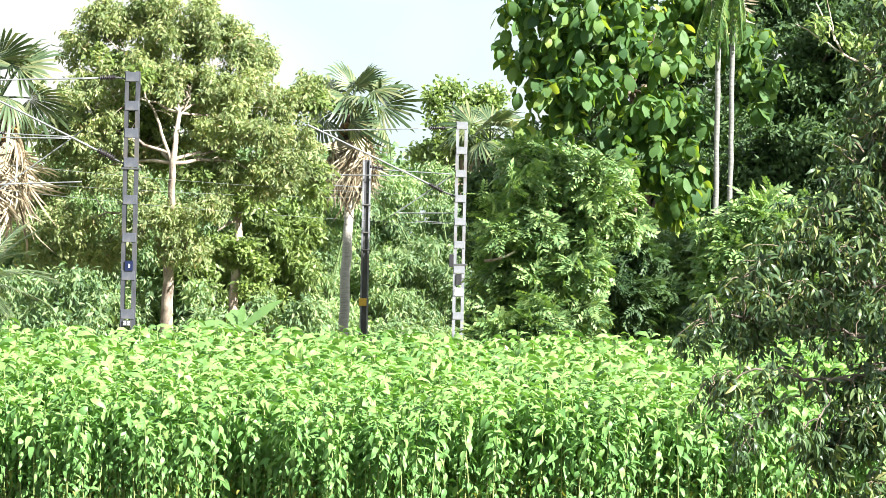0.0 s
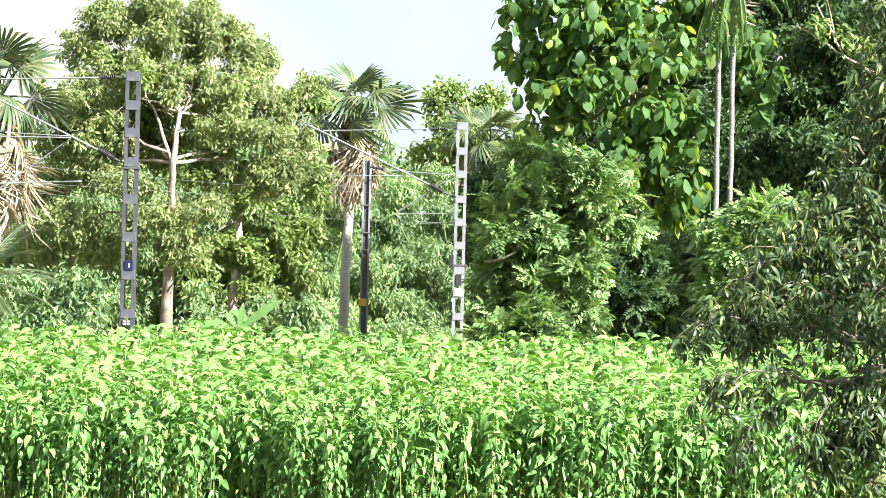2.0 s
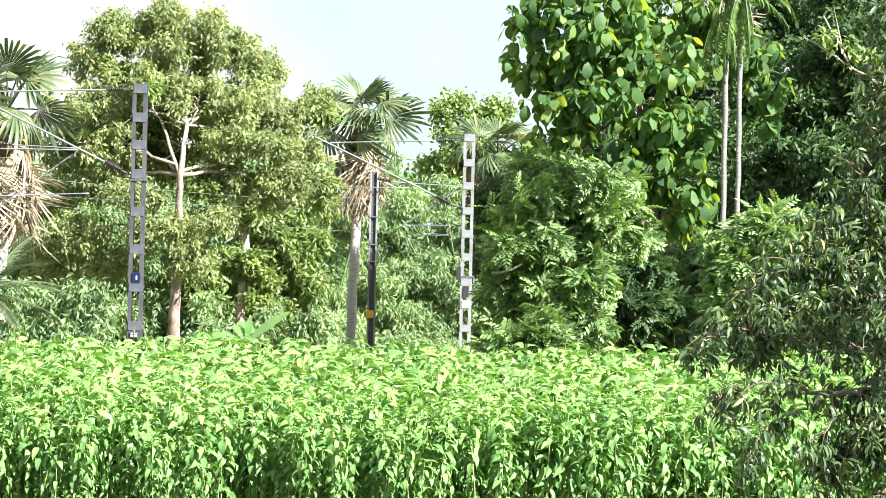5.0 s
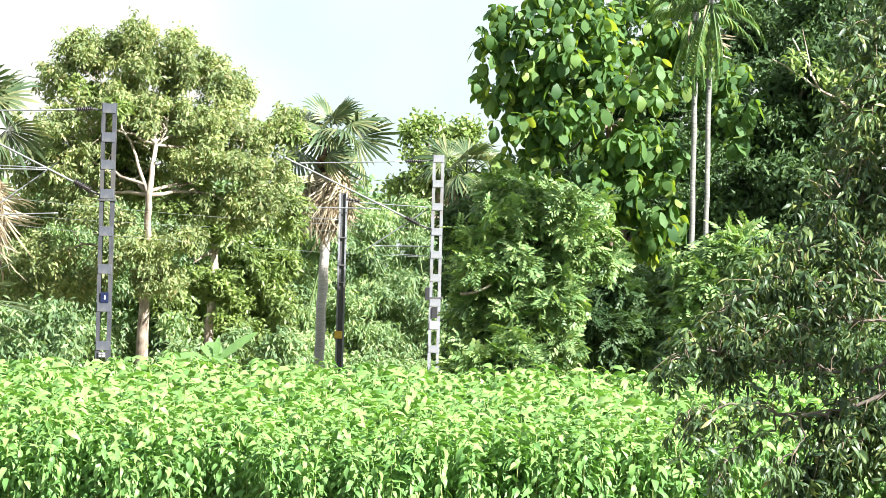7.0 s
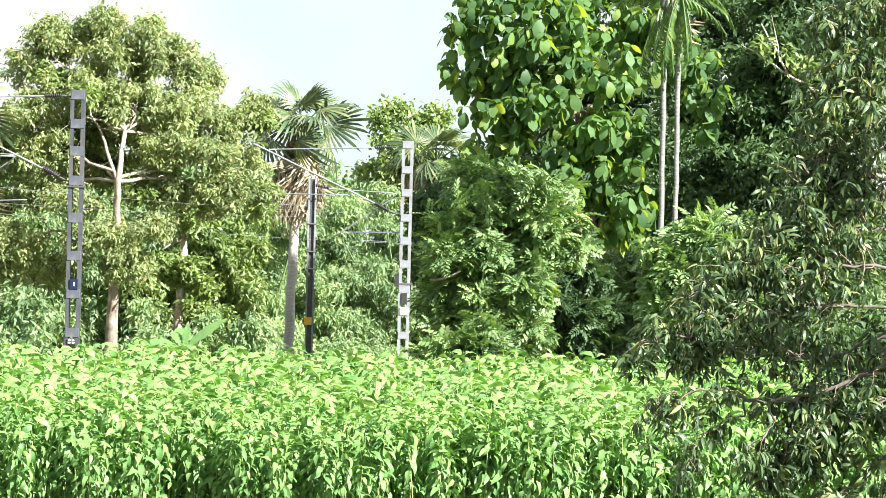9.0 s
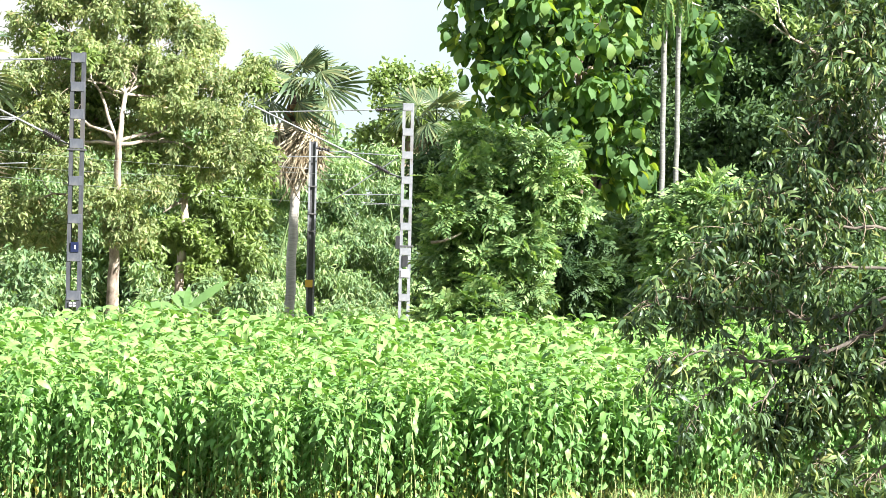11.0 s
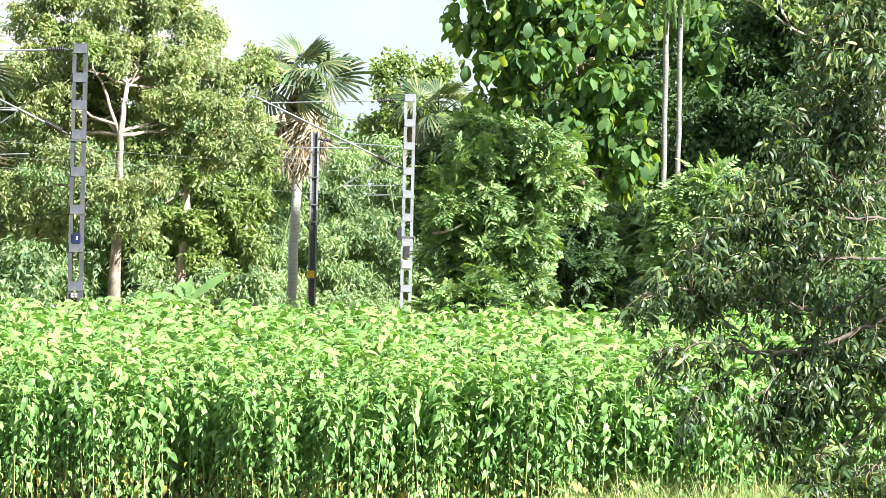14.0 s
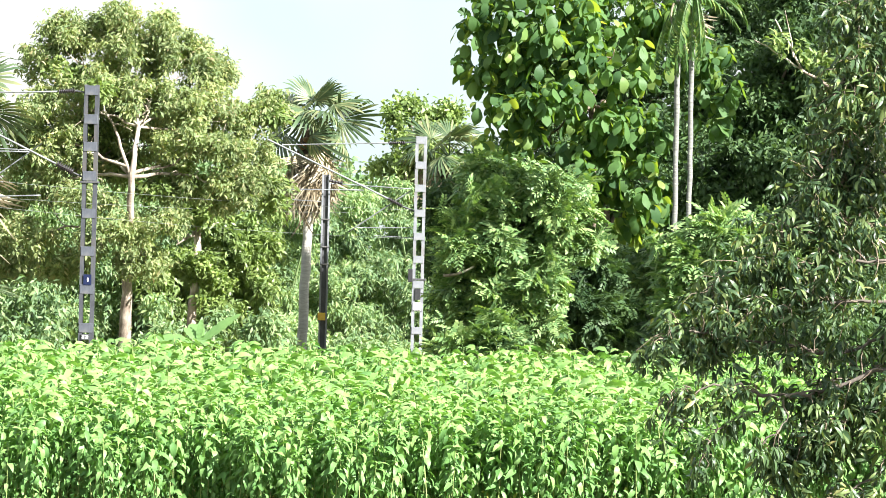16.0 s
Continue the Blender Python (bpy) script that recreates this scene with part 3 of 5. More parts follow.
def make_fan_palm(base, hub, girth, label, live, dry, size, skirt=1.0, seed=1, fruit=True):
    r = random.Random(seed)
    palm = thing("palm_tree", base, label, "palm tree", "fan palms")
    h = rel(hub, base)
    p = curve_points((0, 0, 0), h, 14, 0, 0.012)
    rad = np.linspace(girth * 1.15, girth * 0.9, 14)
    piece("trunk", np_mesh("trunk", *tube(p, rad, 14, 0.03), BARK_PALM, smooth=True), palm)
    sk = curve_points(h - np.array([0.03, 0, skirt * 1.62]), h, 10)
    piece("fibre_sheath", np_mesh("fibre_sheath", *tube(sk, np.array([1.0, 2.3, 2.9, 2.8, 2.4, 2.2, 2.6, 2.7, 2.2, 1.0]) * girth, 16, 0.14), FIBRE), palm, label="dark fibrous old leaf bases")
    for i in range(live):
        s = i / max(1, live - 1)
        elev = 84 - 100 * s ** 0.9 + r.gauss(0, 10)
        m = pose(*h, 0, -elev, i * 137.5 + r.gauss(0, 10)) @ pose(0, 0, 0, r.gauss(0, 35), 0, 0)
        k = size * r.uniform(0.88, 1.08) * (0.85 if s < 0.15 else 1)
        piece("frond", FANS[min(3, int(s * 4))], palm, m @ Matrix.Diagonal((k, k, k, 1)))
    for i in range(dry):
        z = -r.uniform(0.22, 0.95) * skirt
        m = pose(h[0], h[1], h[2] + z, 0, 18 + r.uniform(0, 46), i * 137.5 + r.gauss(0, 20)) @ pose(0, 0, 0, r.gauss(0, 30), 0, 0)
        k = size * r.uniform(0.75, 1.1)
        piece("dry_frond", DRY_FANS[i % 3], palm, m @ Matrix.Diagonal((k, k, k, 1)), label="withered straw-coloured hanging frond")
    if fruit:
        me = palm_fruit_mesh()
        for i in range(26):
            a, q = r.uniform(180, 360), r.uniform(0.28, 0.6)
            piece("fruit", me, palm, pose(h[0] + q * math.cos(radians(a)), h[1] + q * math.sin(radians(a)), h[2] - r.uniform(0.35, 1.05), 0, 0, a), label="dark brown round palm fruit")
    return palm


make_fan_palm(ground_at((-2.96, 101.76, -0.48)), (-2.77, 101.76, 7.05), 0.14, "tall fan palm with pale trunk and dry frond skirt", 17, 46, 0.98, 1.55, 3)
make_fan_palm(ground_at((-11.45, 85.48, -0.04)), (-11.32, 85.48, 6.64), 0.15, "fan palm with drooping straw-coloured dead fronds", 12, 54, 1.1, 1.9, 5)
make_fan_palm(ground_at((1.89, 126.19, -1.32)), (1.71, 126.19, 6.84), 0.15, "distant pale fan palm among trees", 12, 44, 1.1, 1.0, 9, False)
make_fan_palm(ground_at((-6.64, 113.98, -1.03)), (-6.60, 113.98, 4.05), 0.15, "fan palm half hidden behind foliage", 18, 12, 0.85, 1.2, 12, False)


# ---- feather palms ----
def feather_mesh(name, mat, length, leaflets, leaflet, slim, arch, hang):
    parts = []
    s = np.linspace(0, 1, 9)
    p = np.stack([length * s * (1 - 0.15 * arch * s), np.zeros(9), -arch * 0.5 * length * s * s], 1)
    parts.append((*tube(p, np.linspace(0.028, 0.006, 9), 5), 0))
    for j in range(leaflets):
        q = 0.15 + 0.85 * (j + 0.5) / leaflets
        c = np.array([np.interp(q, s, p[:, k]) for k in range(3)])
        for sg in (-1, 1):
            k = leaflet * (1 - 0.8 * abs(q - 0.5) ** 1.6) * rng.uniform(0.85, 1.1)
            v, f = blade(k, slim, 3, 0.3, hang * rng.uniform(0.7, 1.3), peak=0.3)
            v = v @ turn_y(hang * 0.5).T @ turn_z(sg * (1.25 - 0.6 * q)).T + c
            parts.append((v, f, 0))
    v, f, m = merge(parts)
    return np_mesh(name, v, f, mat)


ARECA_FRONDS = [feather_mesh("frond", ARECA, 1.5, 26, 0.48, 0.045, a, 1.3) for a in (0.9, 1.3, 1.8)]
DATE_FRONDS = [feather_mesh("frond", PALM, 1.9, 34, 0.34, 0.03, a, 0.4) for a in (0.5, 0.8, 1.1)]


def make_areca(base, hub, girth, fronds, seed, label):
    r = random.Random(seed)
    palm = thing("areca_palm", base, label, "palm tree", "areca palms")
    h = rel(hub, base)
    p = curve_points((0, 0, 0), h, 24, 0, 0.006)
    rad = girth * (1 + 0.07 * (np.arange(24) % 2))
    piece("trunk", np_mesh("trunk", *tube(p, rad, 10, 0.02), BARK_ARECA, smooth=True), palm, label="slender grey ringed stem")
    for i in range(fronds):
        m = pose(*h, 0, -80 + 66 * i / fronds + r.gauss(0, 5), i * 137.5 + r.gauss(0, 10))
        k = r.uniform(0.68, 0.85)
        piece("frond", ARECA_FRONDS[i % 3], palm, m @ Matrix.Diagonal((k, k, k, 1)))
    for yaw in (195, 235, 262, 285, 310, 345):
        piece("frond", ARECA_FRONDS[0], palm, pose(h[0], h[1], h[2] - 0.1, 0, 60 + r.gauss(0, 6), yaw) @ Matrix.Diagonal((1.1, 0.7, 0.5, 1)), label="old yellow-green frond hanging against the stem")
    piece("dry_frond", bpy.data.meshes["dry_frond"], palm, pose(h[0] - 0.1, h[1] - 0.1, h[2] - 0.2, 0, 85, 200) @ Matrix.Diagonal((0.7, 0.3, 0.7, 1)), label="withered brown hanging frond")
    return palm


make_areca(ground_at((5.30, 65.13, 1.11)), (5.24, 65.13, 8.54), 0.05, 10, 4, "slender areca palm with dull grey stem")
make_areca(ground_at((5.47, 64.11, 1.15)), (5.44, 64.11, 8.79), 0.047, 10, 6, "slender areca palm with sunlit pale stem")


def make_date_palm(base, hub, fronds, seed):
    r = random.Random(seed)
    palm = thing("date_palm", base, "low feathery wild date palm with arching fronds", "palm tree")
    h = rel(hub, base)
    piece("trunk", np_mesh("trunk", *tube(curve_points((0, 0, 0), h, 10, 0, 0.01), 0.16, 12, 0.1), FIBRE), palm)
    for i in range(fronds):
        m = pose(*h, 0, -70 + 85 * i / fronds + r.gauss(0, 6), i * 137.5 + r.gauss(0, 10))
        piece("frond", DATE_FRONDS[i % 3], palm, m)


make_date_palm(ground_at((-10.64, 77.34, 0.29)), (-10.68, 77.34, 2.11), 22, 2)


# ---- teak ----
def teak_leaf(length, bend):
    """A broad blade, widest past its middle, its edges curling down."""
    return blade(length, length * 0.58, 7, -0.08, bend, 0.045, 0.54)


def make_teak():
    at = ground_at((4.37, 76.17, 0.66))
    tree = thing("teak_tree", at, "teak tree with very large broad drooping green leaves", "tree")
    blobs = [
        ((2.06, 73.17, 8.09), (0.9, 0.9, 0.9)), ((3.27, 72.67, 7.85), (1.1, 0.9, 1.0)), ((4.49, 72.67, 7.87), (1.0, 0.9, 1.0)),
        ((2.56, 72.67, 6.74), (0.75, 0.9, 0.7)), ((3.65, 72.37, 6.51), (1.1, 0.9, 0.8)), ((4.87, 72.47, 6.29), (0.9, 0.9, 0.9)),
        ((2.72, 72.67, 5.52), (0.8, 0.8, 0.6)), ((4.04, 72.47, 5.31), (1.0, 0.8, 0.8)), ((5.17, 72.67, 4.97), (0.7, 0.8, 0.9)),
        ((4.83, 72.77, 4.10), (0.8, 0.7, 0.5)), ((3.27, 73.17, 9.10), (1.6, 1.0, 0.9)), ((5.39, 73.67, 8.94), (1.2, 0.9, 1.0)),
        ((1.46, 73.17, 7.71), (0.4, 0.4, 0.5)), ((1.91, 73.17, 6.75), (0.4, 0.4, 0.5)), ((2.04, 72.97, 5.94), (0.45, 0.5, 0.55)), ((1.68, 73.17, 8.82), (0.5, 0.6, 0.6)), ((6.61, 71.67, 6.79), (0.55, 0.5, 0.7)), ((6.24, 73.17, 7.94), (0.7, 0.6, 0.7)),
    ]
    limbs = [(0.75, b[0], 0.1) for b in blobs[:9]]
    trunk_and_limbs(tree, at, [at, (4.25, 75.17, 3.48), (4.10, 73.67, 6.20), (3.92, 73.67, 8.42)], [0.10, 0.09, 0.07, 0.03], limbs, BARK_BROWN, 0.05)
    # whorls of leaves hang round the twig ends
    shapes = [teak_leaf(0.40, b) for b in (0.4, 0.8, 1.2, 1.6)]
    meshes = [np_mesh("leaf", v, f, TEAK, smooth=True) for v, f in shapes]
    tips = in_blobs([(rel(b[0], at), b[1]) for b in blobs], 520, 0.65)
    near = np.argsort(tips[:, 1])
    parts, single = [], 0
    for rank, k in enumerate(near):
        a0 = rng.uniform(0, 6.3)
        tilt = turn_x(rng.normal(0, 0.25)) @ turn_y(rng.normal(0, 0.25))
        for j in range(8):
            a = a0 + j * 1.57 + (0.8 if j >= 4 else 0) + rng.normal(0, 0.2)
            down = rng.uniform(-0.2, 0.6) if j < 4 else rng.uniform(0.5, 1.3)
            s = rng.uniform(0.45, 0.85) if j < 4 else rng.uniform(0.7, 1.2)
            R = tilt @ turn_z(a) @ turn_y(down) @ turn_x(rng.normal(0, 0.3))
            p = tips[k] + np.array([0.06 * np.cos(a), 0.06 * np.sin(a), -0.12 * (j // 4)])
            if single < 300 and rank % 2 == 0 and rank < 100:
                M = Matrix([[*(R[i] * s), p[i]] for i in range(3)] + [[0, 0, 0, 1]])
                piece("leaf", meshes[(j + rank) % 4], tree, M)
                single += 1
            else:
                v, f = shapes[(j + rank) % 4]
                parts.append((v @ (R * s).T + p, f, 0))
    v, f, m = merge(parts)
    piece("crown", np_mesh("crown", v, f, TEAK, smooth=True), tree, kind="stuff")


make_teak()


# ---- pinnate-leaved shrubs and small trees ----
PIN = [pinnate_cluster(6, 0.40, 5, 0.16, 0.5, 0.2) for _ in range(10)]


def make_pinnate(at, label, blobs, n, top, limbs=4, bare=None):
    tree = thing("shrub_tree", at, label, "tree", "feathery small trees")
    trunk_and_limbs(tree, at, [at, tuple(np.array(at) * 0.45 + np.array(top) * 0.55), top], [0.065, 0.055, 0.03], [(0.45 + 0.4 * i / limbs, b[0], 0.2) for i, b in enumerate(blobs[:limbs])], BARK_BROWN, 0.05)
    crown("crown", tree, at, clumps(blobs, 10, 0.2, 0.38, 0.6), int(n * 1.25), PIN, [PINNATE], (0.6, 1.15), 0.6, 0.75, ragged=0.14)
    if bare:
        p = curve_points(rel(bare[0], at), rel(bare[1], at), 8, -0.05)
        piece("branch", np_mesh("branch", *tube(p, np.linspace(0.03, 0.018, 8), 8, 0.05), BARK_GREY, smooth=True), tree, label="pale bare branch")


make_pinnate(ground_at((2.42, 68.18, 0.93)), "sunlit small tree with feathery pinnate leaves", [
    ((2.43, 67.68, 4.48), (1.2, 0.8, 0.5)), ((1.77, 67.68, 3.66), (0.95, 0.8, 0.6)), ((2.79, 67.88, 3.69), (0.9, 0.8, 0.6)), ((1.52, 68.18, 2.63), (0.7, 0.7, 0.6)),
    ((2.59, 67.68, 2.77), (0.9, 0.7, 0.6)), ((3.24, 68.08, 4.50), (0.5, 0.6, 0.4)), ((1.87, 68.18, 4.81), (0.8, 0.6, 0.4)), ((1.46, 68.68, 3.20), (0.6, 0.6, 0.8)),
    ((2.61, 68.18, 2.09), (0.7, 0.6, 0.5)), ((1.54, 68.18, 1.77), (0.7, 0.6, 0.5)), ((2.29, 68.18, 1.50), (0.9, 0.6, 0.4))], 1350, (2.50, 68.18, 4.83), 6, ((0.85, 67.28, 2.94), (1.45, 67.08, 3.14)))
make_pinnate(ground_at((1.84, 64.11, 1.07)), "low sunlit shrub with feathery leaves", [((1.83, 64.11, 1.72), (0.45, 0.4, 0.35)), ((1.40, 64.11, 1.49), (0.6, 0.4, 0.3))], 150, (1.82, 64.11, 1.93), 2)
make_pinnate(ground_at((5.34, 77.34, 0.64)), "shaded small tree with feathery pinnate leaves", [
    ((4.63, 77.34, 3.22), (0.9, 0.8, 0.6)), ((5.64, 76.94, 3.12), (0.9, 0.8, 0.6)), ((5.06, 77.64, 2.19), (1.1, 0.8, 0.6)), ((3.89, 77.64, 2.17), (0.8, 0.8, 0.7)), ((6.09, 77.34, 1.96), (0.8, 0.8, 0.6)), ((6.41, 76.94, 3.27), (0.7, 0.8, 0.6)), ((4.39, 76.94, 1.41), (1.0, 0.7, 0.5)), ((5.81, 76.94, 1.44), (1.0, 0.7, 0.5)), ((3.36, 76.94, 1.26), (0.8, 0.7, 0.4))], 620, (5.27, 77.34, 3.50), 5)
make_pinnate(ground_at((5.88, 61.27, 1.27)), "sunlit small tree with feathery leaves beside areca palms", [
    ((5.81, 61.27, 3.67), (0.8, 0.7, 0.5)), ((5.31, 61.27, 3.52), (0.5, 0.6, 0.4)), ((6.26, 61.47, 3.44), (0.7, 0.7, 0.5)), ((6.80, 61.77, 3.59), (0.7, 0.7, 0.6)), ((5.58, 61.77, 2.69), (0.6, 0.6, 0.5)), ((5.22, 61.27, 2.91), (0.4, 0.5, 0.4)), ((5.10, 61.57, 2.28), (0.4, 0.5, 0.35)), ((5.22, 61.57, 1.76), (0.5, 0.5, 0.3))], 760, (5.92, 61.27, 3.64), 5)


# ---- broad dark trees on the right and behind ----
def make_dense(at, name, label, blobs, n, mats, tmpl, top, girth=0.2, limbs=5, shell=0.6, tilt=0.4, bark=None):
    tree = thing(name, at, label, "tree")
    trunk_and_limbs(tree, at, [at, tuple(np.array(at) * 0.5 + np.array(top) * 0.5), top], [girth, girth * 0.75, girth * 0.35], [(0.5 + 0.4 * i / max(1, limbs), b[0], 0.15) for i, b in enumerate(blobs[:limbs])], bark or BARK_BROWN, 0.08)
    crown("crown", tree, at, clumps(blobs, 7), int(n * 1.3), tmpl, mats, (0.7, 1.2), 0.7, 0.85, ragged=0.1)
    return tree


LEAFY = [leaf_cluster(12, 0.21, 0.42, 0.8, 0.45, None, 1, 0.05, 0.6, 0.12) for _ in range(8)]
make_dense(ground_at((1.61, 94.64, -0.11)), "tree", "dark leafy small tree close behind the mast", [
    ((1.50, 94.64, 4.66), (0.8, 0.8, 0.8)), ((1.40, 94.64, 3.39), (0.6, 0.8, 0.8)), ((1.71, 94.14, 2.13), (0.8, 0.8, 0.8)), ((1.73, 94.14, 1.03), (0.9, 0.8, 0.6)), ((2.43, 94.64, 5.63), (0.8, 0.8, 0.7))], 1100, [THICKET_SHADE], LEAFY, (1.57, 94.64, 4.98), 0.12, 4)
# its shade is partly in the dark leaf colour
dark_tree = make_dense(ground_at((8.00, 74.27, 0.82)), "tree", "dense green tree with leaves coloured dark for shade", [
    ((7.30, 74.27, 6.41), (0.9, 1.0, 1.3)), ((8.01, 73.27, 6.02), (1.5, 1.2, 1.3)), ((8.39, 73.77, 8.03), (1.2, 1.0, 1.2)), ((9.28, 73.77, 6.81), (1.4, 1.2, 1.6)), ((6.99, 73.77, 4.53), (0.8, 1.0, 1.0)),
    ((7.81, 73.27, 4.05), (1.3, 1.0, 1.2)), ((9.52, 73.27, 4.58), (1.4, 1.0, 1.4)), ((9.41, 74.27, 9.58), (1.6, 1.2, 1.4)), ((10.56, 74.27, 8.11), (1.2, 1.2, 2.2)), ((8.22, 73.27, 2.34), (1.6, 1.0, 1.0)), ((9.04, 75.77, 6.51), (1.3, 0.8, 1.5)), ((9.75, 76.27, 5.78), (2.2, 1.0, 2.4)), ((8.15, 76.27, 3.57), (2.2, 1.0, 1.6))], 7200, [THICKET_SHADE], LEAFY, (7.96, 74.27, 7.55), 0.25, 8)
for a, b, r in (((9.62, 70.77, 6.63), (8.28, 70.57, 7.43), 0.05), ((8.28, 70.57, 7.43), (7.27, 70.37, 8.01), 0.022), ((8.33, 70.57, 7.38), (7.68, 70.27, 8.45), 0.026), ((8.11, 70.47, 7.68), (7.91, 70.47, 8.65), 0.015)):
    p = curve_points(rel(a, dark_tree.location), rel(b, dark_tree.location), 8, 0.03, 0.012)
    piece("limb", np_mesh("limb", *tube(p, np.linspace(r, r * 0.5, 8), 8, 0.05), BARK_GREY, smooth=True), dark_tree, label="pale bare crooked branch")
# added crown out of view on the right, placed to shade the hollow under the teak
crown("unseen_shade_crown", dark_tree, dark_tree.location, clumps([((11.2, 68.6, 7.6), (0.9, 1.0, 1.0)), ((11.7, 67.6, 6.2), (0.9, 1.0, 0.8))], 7), 1400, LEAFY, [THICKET_SHADE], (0.7, 1.2), 0.7, 0.85)
# limbs added to carry that unseen crown
for end in ((11.2, 68.6, 7.6), (11.7, 67.6, 6.2)):
    p = curve_points((-0.2, 0.0, 4.5), rel(end, dark_tree.location), 9, 0.3, 0.05)
    piece("limb", np_mesh("limb", *tube(p, np.linspace(0.1, 0.03, 9), 8, 0.04), BARK_BROWN, smooth=True), dark_tree)
SPROUT = [leaf_cluster(9, 0.2, 0.4, 0.7, 0.3, None, 3, 0.05, 0.5, 0.05) for _ in range(4)]
crown("sprouting_foliage", dark_tree, dark_tree.location, [((7.76, 70.37, 7.93), (0.3, 0.2, 0.25)), ((8.37, 70.47, 7.83), (0.25, 0.2, 0.3)), ((8.92, 70.67, 5.84), (0.5, 0.3, 0.3)), ((8.75, 70.67, 7.49), (0.3, 0.2, 0.4))], 70, SPROUT, [OLIVE_FRESH], (0.7, 1.1), 0.6, 0.8, "fresh yellow-green sunlit sprouts")
# dark backing: the gloom under the teak is in the leaf colour
make_dense(ground_at((5.71, 91.59, 0.10)), "tree", "dense thicket tree behind the teak, leaves coloured dark for shade", [
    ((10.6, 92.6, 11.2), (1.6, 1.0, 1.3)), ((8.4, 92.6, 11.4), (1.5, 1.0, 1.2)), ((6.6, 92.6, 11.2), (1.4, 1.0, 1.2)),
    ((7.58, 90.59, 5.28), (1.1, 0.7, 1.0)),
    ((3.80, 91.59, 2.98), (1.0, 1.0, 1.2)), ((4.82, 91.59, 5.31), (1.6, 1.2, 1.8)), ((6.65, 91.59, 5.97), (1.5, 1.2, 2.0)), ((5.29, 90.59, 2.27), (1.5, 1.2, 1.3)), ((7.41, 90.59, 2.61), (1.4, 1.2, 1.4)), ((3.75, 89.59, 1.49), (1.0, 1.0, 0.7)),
    ((4.60, 91.59, 8.07), (1.6, 1.2, 1.6)), ((6.73, 91.59, 9.04), (1.4, 1.2, 1.6)), ((9.16, 89.59, 1.76), (1.3, 1.0, 1.0)), ((5.87, 93.09, 3.80), (3.0, 1.0, 2.6)), ((5.79, 93.09, 7.24), (2.6, 1.0, 2.2)), ((8.06, 92.09, 6.63), (1.3, 1.0, 1.5)), ((8.32, 92.09, 8.79), (1.3, 1.0, 1.5)), ((9.42, 92.09, 8.20), (1.5, 1.0, 2.2)), ((9.36, 92.09, 10.67), (1.8, 1.0, 1.6)), ((10.93, 92.09, 9.63), (1.5, 1.0, 1.8))], 7600, [THICKET_SHADE], LEAFY, (5.38, 91.59, 7.63), 0.22, 6)
# pinnate sprays in the dark leaf colour, which stands in for deep shade
make_dense((3.7, 72.8, 0), "shrub_tree", "small tree with feathery leaves coloured dark for deep shade", [
    ((3.6, 72.6, 2.5), (0.7, 0.7, 0.5)), ((3.5, 72.6, 1.6), (0.7, 0.7, 0.5)), ((4.1, 72.8, 3.0), (0.6, 0.6, 0.5)), ((4.3, 72.8, 1.9), (0.7, 0.7, 0.6)), ((5.0, 73.0, 1.5), (0.7, 0.7, 0.5))], 420, [THICKET_SHADE], PIN, (3.7, 72.8, 3.0), 0.06, 4)
FAR_LEAF = [leaf_cluster(12, 0.26, 0.5, 0.45, 0.35, None, 3, 0.05, 0.6, 0.16) for _ in range(6)]
make_dense(ground_at((0.95, 138.40, -1.81)), "tree", "distant tree with pale yellow-green crown", [
    ((0.25, 138.40, 8.87), (0.9, 1.0, 0.7)), ((-0.18, 138.40, 7.47), (0.9, 1.0, 0.9)), ((1.44, 139.40, 8.46), (1.0, 1.0, 0.8)), ((1.00, 138.40, 6.80), (1.5, 1.2, 1.0)), ((-0.62, 139.40, 5.85), (1.2, 1.2, 1.0)), ((2.64, 139.40, 7.09), (1.2, 1.0, 1.2))], 1000, [OLIVE_FRESH], FAR_LEAF, (0.61, 138.40, 8.65), 0.2, 5)


# ---- bamboo thicket closing the view behind the line ----
BAMBOO_SPRAY = [leaf_cluster(15, 0.27, 0.24, 0.35, 0.6, None, 2, 0.05, 0.7, 0.10) for _ in range(8)]


def make_bamboo(at, label, blobs, n, culms, seed):
    r = random.Random(seed)
    clump = thing("bamboo_clump", at, label, "bamboo", "bamboo clumps")
    top = max(b[0][2] + b[1][2] * 0.5 for b in blobs)
    for i in range(culms):
        x, y = r.gauss(0, 1.2), r.gauss(0, 0.5)
        lean = r.gauss(0, 1.0)
        p = curve_points((x * 0.4, y, 0), (x + lean, y - 0.5, top * r.uniform(0.7, 1.0)), 9, 0.3)
        piece("culm", np_mesh("culm", *tube(p, np.linspace(0.045, 0.012, 9), 6), CULM, smooth=True), clump)
    crown("foliage", clump, at, clumps(blobs, 5, 0.3, 0.55, 0.8), n, BAMBOO_SPRAY, [BAMBOO], (0.7, 1.25), 0.4, 0.8)


